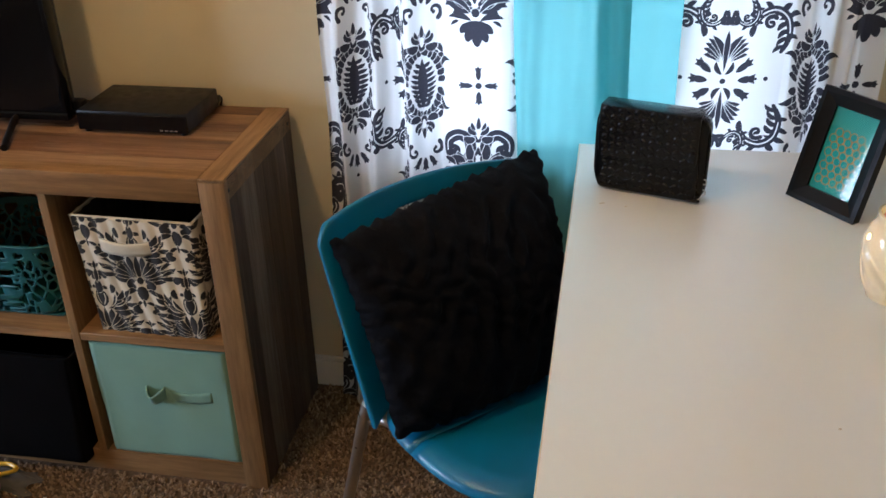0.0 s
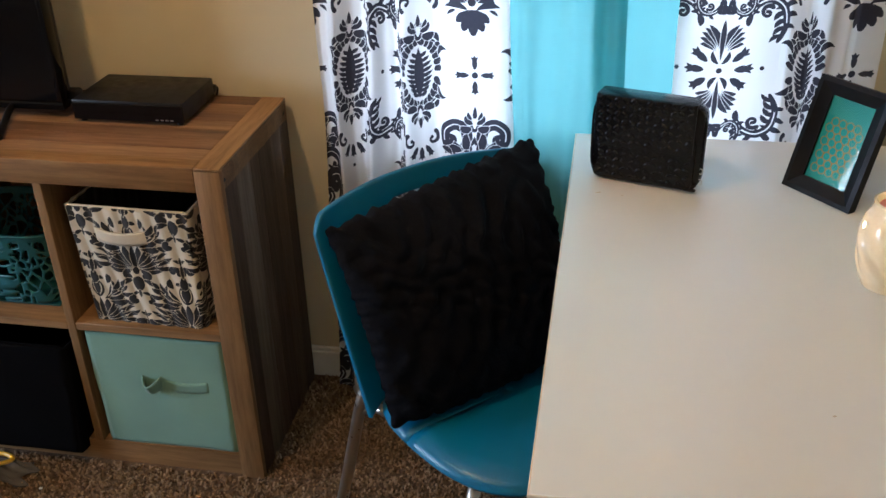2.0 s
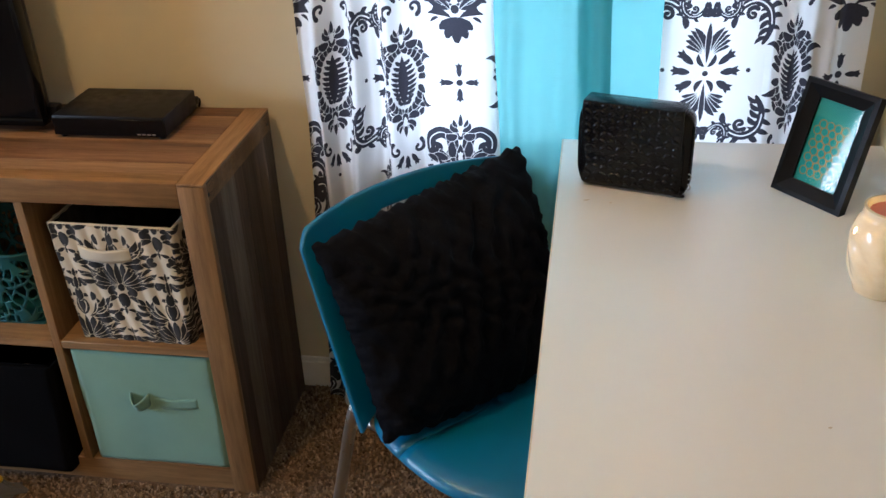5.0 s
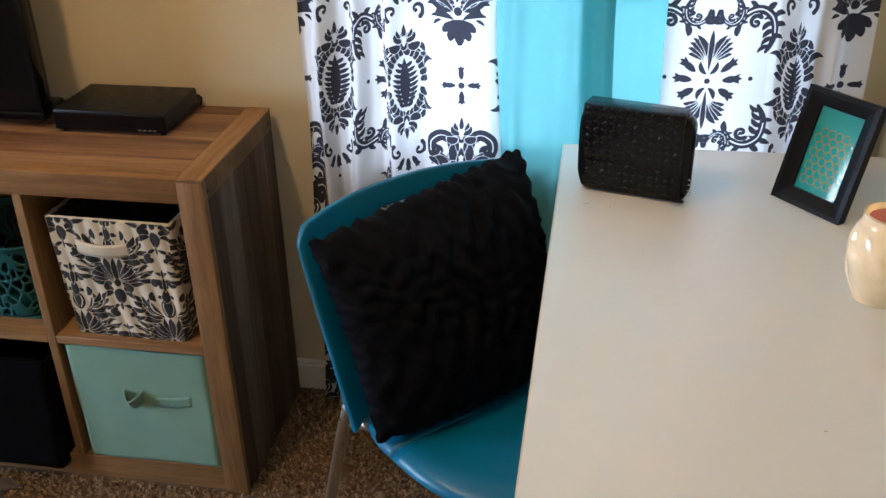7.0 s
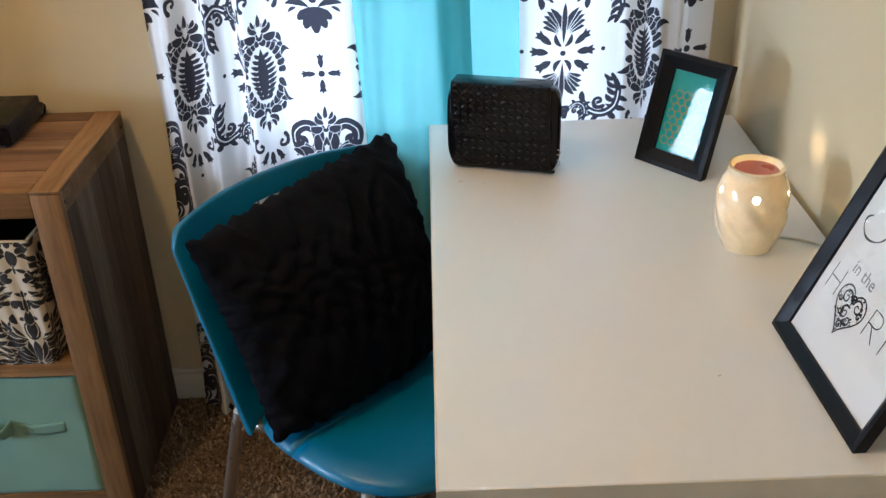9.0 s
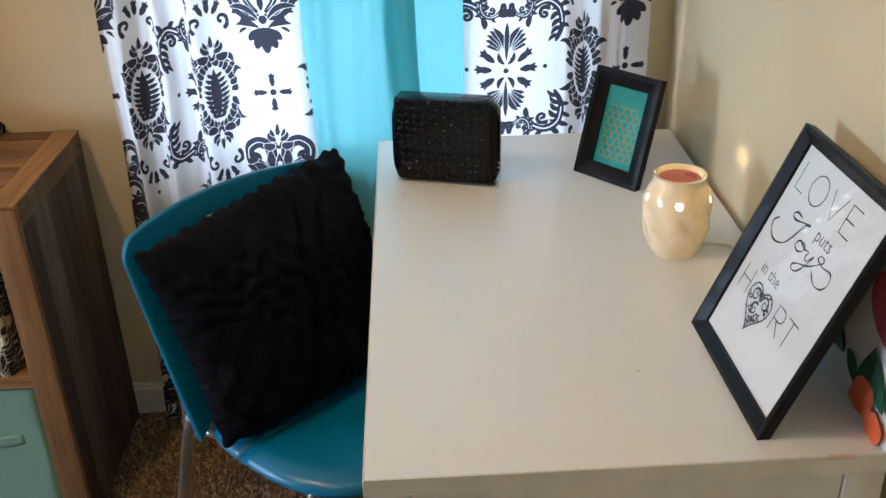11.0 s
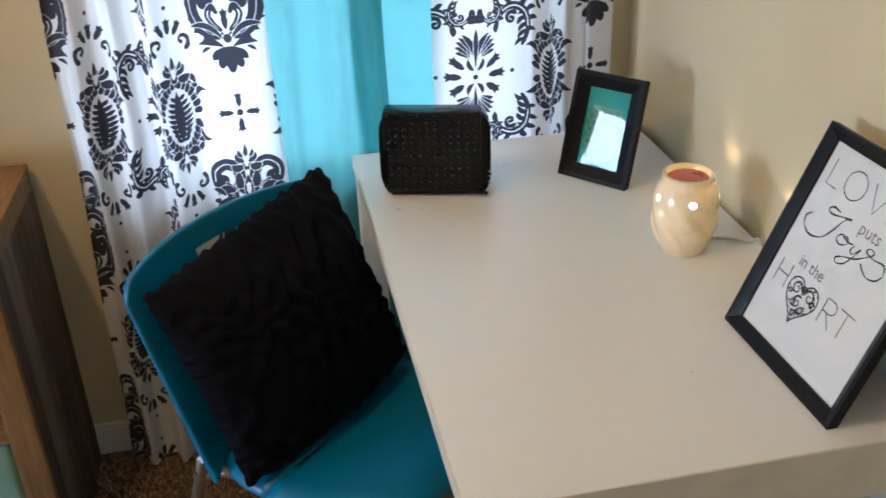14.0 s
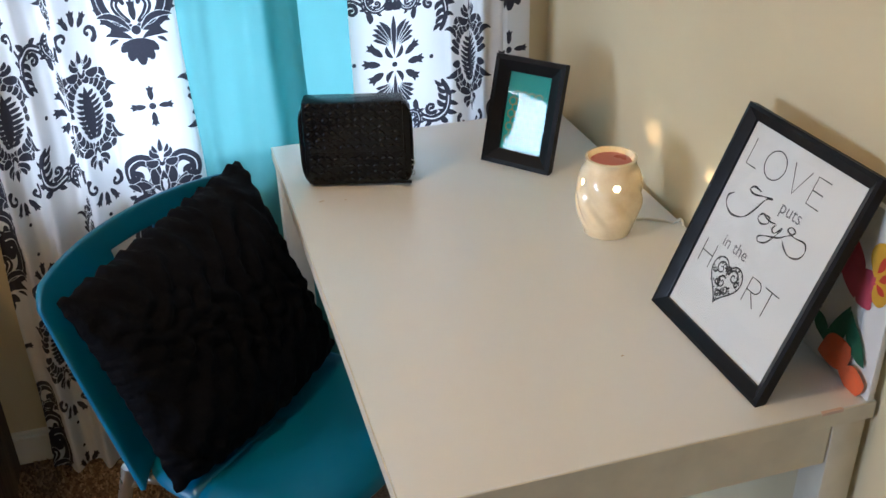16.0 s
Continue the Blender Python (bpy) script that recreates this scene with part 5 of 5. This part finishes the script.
def quote_frame():
    # stands leaning back on its easel leg, facing the room
    bl, br, tl = Vector((0.617, 1.029, DZ)), Vector((0.627, 0.764, DZ)), Vector((0.740, 1.033, 1.043))
    xa = (br - bl).normalized()
    za = (tl - bl)
    za = (za - xa * za.dot(xa)).normalized()
    ya = za.cross(xa)
    w, h, b, t = 0.239, 0.288, 0.0170, 0.013
    k = 1.10
    mid = (bl + br) / 2 + ya * t * k
    m = Matrix((( xa.x, ya.x, za.x, mid.x), (xa.y, ya.y, za.y, mid.y), (xa.z, ya.z, za.z, mid.z + 0.0005), (0, 0, 0, 1))) @ Matrix.Scale(k, 4)
    ob = thing("picture_frame", m, "black framed hand-lettered quote leaning back on the desk", "picture frame")
    frame_bars(w, h, b, t, ob, M_BLACK_FRAME)
    part("backing", box(-w / 2 + 0.004, w / 2 - 0.004, 0.0003, 0.003, 0.004, h - 0.004), M_BLACK_PLASTIC, ob, local=True)
    paper = part("paper", box(-w / 2 + b - 0.003, w / 2 - b + 0.003, -0.0020, -0.0004, b - 0.003, h - b + 0.003), M_PAPER, ob, "white paper with black hand lettering", local=True)
    g = part("glass_pane", plate((-w / 2 + b - 0.002, -0.0045, b - 0.002), (w / 2 - b + 0.002, -0.0045, h - b + 0.002)), M_GLASS, ob, "clear glass", local=True)
    g.visible_shadow = False
    y = -0.0023
    # LOVE and H RT in thin upright capitals
    r = 0.00075
    S = []

    def line(*pts):
        S.append((np.array(pts, float), np.full(len(pts), r)))

    def ring(cx, cz, rx, rz, a0=0, a1=360):
        a = np.radians(np.linspace(a0, a1, 40))
        S.append((np.stack([cx + rx * np.cos(a), cz + rz * np.sin(a)], 1), np.full(40, r)))
    z0, z1 = 0.214, 0.247
    line((-0.076, z1), (-0.076, z0), (-0.056, z0))
    ring(-0.028, (z0 + z1) / 2, 0.0185, 0.0175)
    line((0.000, z1), (0.0155, z0), (0.031, z1))
    line((0.064, z1), (0.042, z1), (0.042, z0), (0.064, z0))
    line((0.042, (z0 + z1) / 2), (0.060, (z0 + z1) / 2))
    z0, z1 = 0.077, 0.109
    line((-0.075, z1), (-0.075, z0))
    line((-0.053, z1), (-0.053, z0))
    line((-0.075, (z0 + z1) / 2), (-0.053, (z0 + z1) / 2))
    z0, z1 = 0.075, 0.107
    line((0.024, z0), (0.024, z1), (0.036, z1))
    ring(0.036, z1 - 0.008, 0.009, 0.008, 90, -90)
    line((0.036, z1 - 0.016), (0.024, z1 - 0.016))
    line((0.032, z1 - 0.016), (0.046, z0))
    line((0.050, z1), (0.076, z1))
    line((0.063, z1), (0.063, z0))
    S = [(p + (-0.012, 0.006), w_) for p, w_ in S]
    part("lettering", flat_strokes(S, y), M_INK, paper, "thin black capitals", local=True)
    # script word with swashes
    J = [path2([(-0.020, 0.196), (-0.034, 0.197), (-0.040, 0.190), (-0.030, 0.187), (-0.014, 0.192), (0.002, 0.196), (-0.008, 0.190), (-0.019, 0.165), (-0.030, 0.149), (-0.050, 0.142), (-0.066, 0.150), (-0.070, 0.163), (-0.062, 0.172)], 0.0012),
         path2([(0.008, 0.172), (-0.002, 0.171), (-0.006, 0.162), (0.003, 0.158), (0.013, 0.164), (0.011, 0.172), (0.002, 0.171), (0.014, 0.168), (0.024, 0.170)], 0.0010),
         path2([(0.026, 0.170), (0.023, 0.161), (0.029, 0.158), (0.037, 0.170), (0.033, 0.158), (0.024, 0.140), (0.012, 0.134), (0.008, 0.140), (0.018, 0.147), (0.036, 0.155), (0.048, 0.165), (0.058, 0.176), (0.050, 0.180), (0.046, 0.173), (0.060, 0.170), (0.078, 0.172), (0.084, 0.160), (0.078, 0.148), (0.064, 0.144), (0.052, 0.150), (0.046, 0.156)], 0.0010)]
    J = [((p - (0, 0.165)) * (1.0, 0.82) + (-0.020, 0.176), w_ * 1.15) for p, w_ in J]
    part("lettering", flat_strokes(J, y), M_INK, paper, "black script word Joy with swashes", local=True)
    text_mesh("puts", 0.0225, M_INK_GREY, 0.018, 0.201, y, paper)
    text_mesh("in the", 0.0215, M_INK_GREY, -0.036, 0.126, y, paper)
    # heart filled with scrolls in place of the letters between H and RT
    a = np.linspace(0, math.tau, 60)
    hx, hz = 16 * np.sin(a) ** 3, 13 * np.cos(a) - 5 * np.cos(2 * a) - 2 * np.cos(3 * a) - np.cos(4 * a)
    c = np.array((-0.017, 0.096))
    H = [(np.stack([hx * 0.00155 + c[0], hz * 0.00165 + c[1]], 1), np.full(60, 0.0008))]
    for cx, cz, rr, a0, tr in ((-0.028, 0.104, 0.0085, 0, 1.4), (-0.006, 0.104, 0.0085, 180, -1.4), (-0.019, 0.092, 0.0075, 60, 1.3), (-0.010, 0.088, 0.006, 200, 1.2), (-0.026, 0.090, 0.005, 90, -1.2), (-0.017, 0.079, 0.005, 0, 1.3), (-0.017, 0.108, 0.0035, 0, 1.0), (0.002, 0.099, 0.004, 30, 1.2), (-0.036, 0.099, 0.0035, 30, -1.2)):
        H += curl((cx, cz), rr, a0, tr, 0.0011)
    rng = random.Random(5)
    for k in range(70):
        q = rng.uniform(0, math.tau)
        s_ = rng.uniform(0.55, 0.93)
        i = int(q / math.tau * 59)
        p = c + np.array((hx[i] * 0.00155, hz[i] * 0.00165)) * s_
        H += leaf(p, p + np.array((rng.uniform(-0.004, 0.004), rng.uniform(-0.004, 0.004))), 0.0008)
    H = [((p - c) * 1.18 + c + (-0.011, -0.010), w_ * 1.3) for p, w_, *_ in H]
    part("heart", flat_strokes(H, y), M_INK, paper, "black heart filled with scrolls", local=True)
    bm = box(-0.03, 0.03, 0.0, 0.004, -0.19, 0.0, 0.001, 1)
    lean = math.degrees(math.atan2(za.x, za.z))
    bm.transform(pose(0, 0.006, 0.196, 2 * lean - 8, 0, 0))
    part("easel_leg", bm, M_BLACK_PLASTIC, ob, "black folding easel leg", local=True)


quote_frame()


def small_frame():
    bl, br = Vector((0.533, 1.582, DZ)), Vector((0.628, 1.472, DZ))
    xa = (br - bl).normalized()
    back = Vector((-xa.y, xa.x, 0))
    if back.x < 0:
        back = -back
    lean = radians(17)
    za = Vector((0, 0, 1)) * math.cos(lean) + back * math.sin(lean)
    ya = za.cross(xa)
    w, h, b, t = 0.134, 0.188, 0.0265, 0.015
    k = 1.085
    mid = (bl + br) / 2 + ya * t * k
    m = Matrix(((xa.x, ya.x, za.x, mid.x), (xa.y, ya.y, za.y, mid.y), (xa.z, ya.z, za.z, mid.z + 0.0005), (0, 0, 0, 1))) @ Matrix.Scale(k, 4)
    ob = thing("picture_frame", m, "small black picture frame with teal and gold print on the desk", "picture frame")
    frame_bars(w, h, b, t, ob, M_BLACK_FRAME)
    part("backing", box(-w / 2 + 0.004, w / 2 - 0.004, 0.0003, 0.004, 0.004, h - 0.004), M_BLACK_PLASTIC, ob, local=True)
    art = part("print", box(-w / 2 + b - 0.003, w / 2 - b + 0.003, -0.0022, -0.0005, b - 0.003, h - b + 0.003), M_TEAL_PRINT, ob, "teal print with a gold lattice", local=True)
    S = []
    hw, z0, z1 = w / 2 - b, b, h - b
    for i in range(-4, 5):
        for j in range(0, 12):
            cx, cz = i * 0.0140 + (0.0070 if j % 2 else 0), z0 + 0.018 + j * 0.0112
            if abs(cx) < hw - 0.010 and z0 + 0.012 < cz < z1 - 0.030 - 0.3 * abs(cx):
                a = np.linspace(0, math.tau, 17)
                S.append((np.stack([cx + 0.0068 * np.cos(a), cz + 0.0068 * np.sin(a)], 1), np.full(17, 0.0008)))
    part("lattice", flat_strokes(S, -0.0025), M_GOLD_PRINT, art, "gold lattice lines", local=True)
    g = part("glass_pane", plate((-w / 2 + b - 0.002, -0.005, b - 0.002), (w / 2 - b + 0.002, -0.005, h - b + 0.002)), M_GLASS, ob, "clear glass", local=True)
    g.visible_shadow = False
    bm = box(-0.022, 0.022, 0.0, 0.004, -0.135, 0.0, 0.001, 1)
    bm.transform(pose(0, 0.006, 0.137, 2 * 17 - 4, 0, 0))
    part("easel_leg", bm, M_BLACK_PLASTIC, ob, "black folding easel leg", local=True)


small_frame()


def wax_warmer():
    cx, cy = 0.645, 1.248
    ob = thing("wax_warmer", pose(cx, cy, DZ) @ Matrix.Scale(1.09, 4), "cream swirled ceramic wax warmer, lit, with rose wax on the desk", "wax warmer")
    outer = [(0.0345, 0.0), (0.0360, 0.004), (0.0385, 0.010), (0.0455, 0.030), (0.0495, 0.050), (0.0508, 0.066), (0.0490, 0.084), (0.0445, 0.099), (0.0405, 0.106), (0.0385, 0.109), (0.0375, 0.114), (0.0372, 0.118), (0.0380, 0.122)]
    zs = np.linspace(0, 0.122, 73)
    rs = np.interp(zs, [z for r, z in outer], [r for r, z in outer])
    rs = np.convolve(np.pad(rs, 2, mode="edge"), np.ones(5) / 5, "valid")
    nu, nv = 241, len(zs)
    t = np.linspace(0, math.tau, nu)
    gt, gz = np.meshgrid(t, zs, indexing="ij")
    swirl = np.clip(np.sin(np.pi * np.clip((gz - 0.012) / 0.085, 0, 1)), 0, 1)
    rr = rs[None, :] - 0.0032 * swirl * np.abs(np.sin(3.0 * (gt + gz * 16.0))) ** 6 + 0.0014 * swirl * np.sin(6 * (gt + gz * 16.0))
    co = np.stack([(rr * np.cos(gt)).ravel(), (rr * np.sin(gt)).ravel(), gz.ravel()], 1)
    ft, fz = (t[:-1] + t[1:]) / 2, (zs[:-1] + zs[1:]) / 2
    kt, kz = np.meshgrid(ft, fz, indexing="ij")
    hole = np.zeros_like(kt, bool)
    for k in range(5):
        a = radians(42 + 72 * k)
        da = (kt - a + np.pi) % math.tau - np.pi
        hole |= np.hypot(da * 0.049, kz - 0.090) < 0.0052
    body = new("body", sheet("body", co, nu, nv, M_CERAMIC, keep=~hole.ravel()))
    body.parent = ob
    s = body.modifiers.new("thickness", "SOLIDIFY")
    s.thickness, s.offset = 0.003, -1.0
    part("dish", lathe([(0.0380, 0.1222), (0.0345, 0.1230), (0.0320, 0.1185), (0.027, 0.112), (0.0, 0.109)], 64), M_CERAMIC, ob, local=True)
    part("wax", lathe([(0.0, 0.1165), (0.025, 0.1166), (0.0302, 0.1158)], 48), M_WAX, ob, "melted rose wax", local=True)
    bm = lathe([(0.0, 0.086), (0.007, 0.0845), (0.0105, 0.078), (0.010, 0.068), (0.006, 0.055), (0.006, 0.012)], 20)
    bulb = part("bulb", bm, M_BULB, ob, "small glowing bulb", local=True)
    bulb.visible_shadow = False
    part("socket", lathe([(0.009, 0.001), (0.009, 0.012), (0.0, 0.012)], 20), M_TRIM, ob, local=True)
    part("base", lathe([(0.0, 0.001), (0.0335, 0.001)], 48), M_CERAMIC, ob, local=True)
    cord = smooth_path([(cx + 0.037, cy + 0.010, DZ + 0.008), (cx + 0.055, cy + 0.012, DZ + 0.004), (cx + 0.085, cy + 0.004, DZ + 0.003), (cx + 0.112, cy - 0.015, DZ + 0.002), (cx + 0.1265, cy - 0.028, DZ - 0.002), (cx + 0.1285, cy - 0.05, DZ - 0.15), (cx + 0.1285, cy - 0.06, DZ - 0.42)], 8)
    part("cord", tube(cord, 0.0024, n=8), M_WHITE_CABLE, ob, "white power cord over the desk edge")


wax_warmer()


def flower_canvas():
    x, y0, y1, z0, z1 = 0.764, 0.732, 0.990, DZ + 0.0005, DZ + 0.25
    ob = thing("flower_canvas", pose(x, (y0 + y1) / 2, DZ), "white canvas painted with bright flowers leaning at the wall", "painting")
    part("canvas", box(x, x + 0.010, y0, y1, z0, z1, 0.002, 2), M_PAPER, ob)
    mats = {k: paint("paint_" + k, c, 0.6, 120, 0.1, 0.12, stain=30) for k, c in (("pink", (0.55, 0.08, 0.13)), ("red", (0.52, 0.05, 0.03)), ("orange", (0.70, 0.13, 0.04)), ("green", (0.015, 0.10, 0.05)), ("yellow", (0.65, 0.38, 0.03)))}

    def petal(name, p0, p1, w, bow, mat, layer, peak=0.55):
        p0, p1 = ((y0 + (y - 0.842) * 1.12, DZ + (z - 0.75) * 1.1) for y, z in (p0, p1))
        t = np.linspace(0, 1, 15)
        prof = np.sin(np.pi * t ** (math.log(0.5) / math.log(peak))) ** 0.75
        bm = flat_strokes([(bez(p0, p1, bow, 15), w * 1.1 * prof)], 0.0)
        bm.transform(Matrix(((0, 1, 0, x - 0.0006 - 0.0004 * layer), (1, 0, 0, 0), (0, 0, 1, 0), (0, 0, 0, 1))))
        part(name, bm, mats[mat], ob)
    petal("flower_petal", (0.893, 0.862), (0.872, 0.905), 0.020, 0.1, "pink", 1)
    petal("flower_petal", (0.895, 0.858), (0.912, 0.930), 0.022, -0.1, "pink", 2)
    petal("flower_petal", (0.890, 0.856), (0.876, 0.880), 0.018, 0.0, "pink", 3)
    petal("flower_petal", (0.868, 0.892), (0.846, 0.882), 0.016, 0.2, "yellow", 4)
    petal("flower_petal", (0.868, 0.895), (0.842, 0.915), 0.017, 0.1, "yellow", 5)
    petal("flower_petal", (0.870, 0.900), (0.858, 0.945), 0.016, -0.1, "yellow", 6)
    for k, (p, q) in enumerate((((0.864, 0.895), (0.850, 0.888)), ((0.862, 0.900), (0.850, 0.914)), ((0.866, 0.908), (0.860, 0.930)))):
        petal("petal_mark", p, q, 0.0045, 0.2, "red", 7 + k)
    petal("leaf", (0.890, 0.845), (0.854, 0.790), 0.013, 0.25, "green", 10)
    petal("leaf", (0.892, 0.850), (0.925, 0.770), 0.012, -0.1, "green", 11)
    petal("leaf", (0.920, 0.780), (0.950, 0.810), 0.012, 0.2, "green", 12)
    petal("flower_petal", (0.930, 0.764), (0.878, 0.802), 0.022, 0.1, "orange", 13, 0.55)
    petal("flower_petal", (0.890, 0.762), (0.846, 0.772), 0.0180, 0.1, "orange", 14, 0.55)


flower_canvas()

# ---- floor clutter ----
toy = thing("toy_vehicle", pose(-1.115, 1.335, 0), "red and yellow plastic toy vehicle on the carpet", "toy")
part("body", box(-1.18, -1.085, 1.30, 1.375, 0.012, 0.075, 0.016, 3), M_RED_TOY, toy)
part("cab", box(-1.17, -1.115, 1.31, 1.365, 0.070, 0.105, 0.012, 3), M_RED_TOY, toy)
for wx, wy in ((-1.09, 1.295), (-1.155, 1.295)):
    part("wheel", tube([(wx + 0.014 * math.cos(k * math.tau / 20), wy - 0.004, 0.022 + 0.014 * math.sin(k * math.tau / 20)) for k in range(20)], 0.0055, n=8, closed=True), M_YELLOW_TOY, toy, "yellow wheel ring")
part("handle", tube(smooth_path([(-1.15, 1.38, 0.03), (-1.10, 1.395, 0.035), (-1.08, 1.42, 0.03), (-1.11, 1.435, 0.03), (-1.15, 1.425, 0.03)], 6), 0.005, n=8), M_YELLOW_TOY, toy, "yellow loop handle")


def cloth_heap():
    n = 48
    s = np.linspace(-1, 1, n)
    gu, gv = np.meshgrid(s, s, indexing="ij")
    r = np.hypot(gu, gv)
    z = 0.016 * np.clip(1 - r ** 2, 0, 1) + 0.008 * np.sin(gu * 7 + 2 * gv) * np.clip(1 - r, 0, 1) + 0.006 * np.sin(gv * 11 - gu * 3) * np.clip(1 - r, 0, 1) + 0.0085
    co = np.stack([(-1.13 + 0.10 * gu + 0.015 * np.sin(gv * 5)).ravel(), (1.405 + 0.038 * gv + 0.006 * np.sin(gu * 6)).ravel(), z.ravel()], 1)
    ob = new("cloth", sheet("cloth", co, n, n, M_GREY_CLOTH))
    mod = ob.modifiers.new("thickness", "SOLIDIFY")
    mod.thickness = 0.004
    tagged(ob, "crumpled dark grey cloth lying on the carpet", "cloth")


cloth_heap()


def carpet_pile():
    """Short tufts over the part of the carpet that is walked past."""
    rng = np.random.default_rng(3)
    n = 26000
    px, py = rng.uniform(-1.25, 0.12, n), rng.uniform(0.98, 1.874, n)
    ok = ~((px < SX1 + 0.002) & (py > SY0 - 0.004))
    px, py = px[ok], py[ok]
    n = len(px)
    h, w, a = rng.uniform(0.004, 0.009, n), rng.uniform(0.0022, 0.0038, n), rng.uniform(0, math.tau, n)
    lx, ly = rng.normal(0, 0.003, n), rng.normal(0, 0.003, n)
    base = [np.stack([px + w * np.cos(a + k * math.tau / 4), py + w * np.sin(a + k * math.tau / 4), np.full(n, -0.0005)], 1) for k in range(4)]
    top = [np.stack([px + lx + 0.7 * w * np.cos(a + 0.5 + k * math.tau / 4), py + ly + 0.7 * w * np.sin(a + 0.5 + k * math.tau / 4), h], 1) for k in range(4)]
    co = np.stack(base + top, 1).reshape(-1, 3)
    i = np.arange(n)[:, None] * 8
    f = np.concatenate([i + [k, (k + 1) % 4, 4 + (k + 1) % 4, 4 + k] for k in range(4)] + [i + [4, 5, 6, 7]])
    me = bpy.data.meshes.new("carpet_pile")
    me.from_pydata(co.tolist(), [], f.tolist())
    me.materials.append(M_TUFT)
    ob = new("carpet_pile", me)
    ob.parent = floor_ob
    tagged(ob, "tan and brown carpet tufts", kind="stuff")


carpet_pile()
single("lint", box(-0.985, -0.977, 1.36, 1.366, 0.007, 0.010, 0.001, 1), M_PAPER, "tiny white scrap of lint on the carpet", "lint")
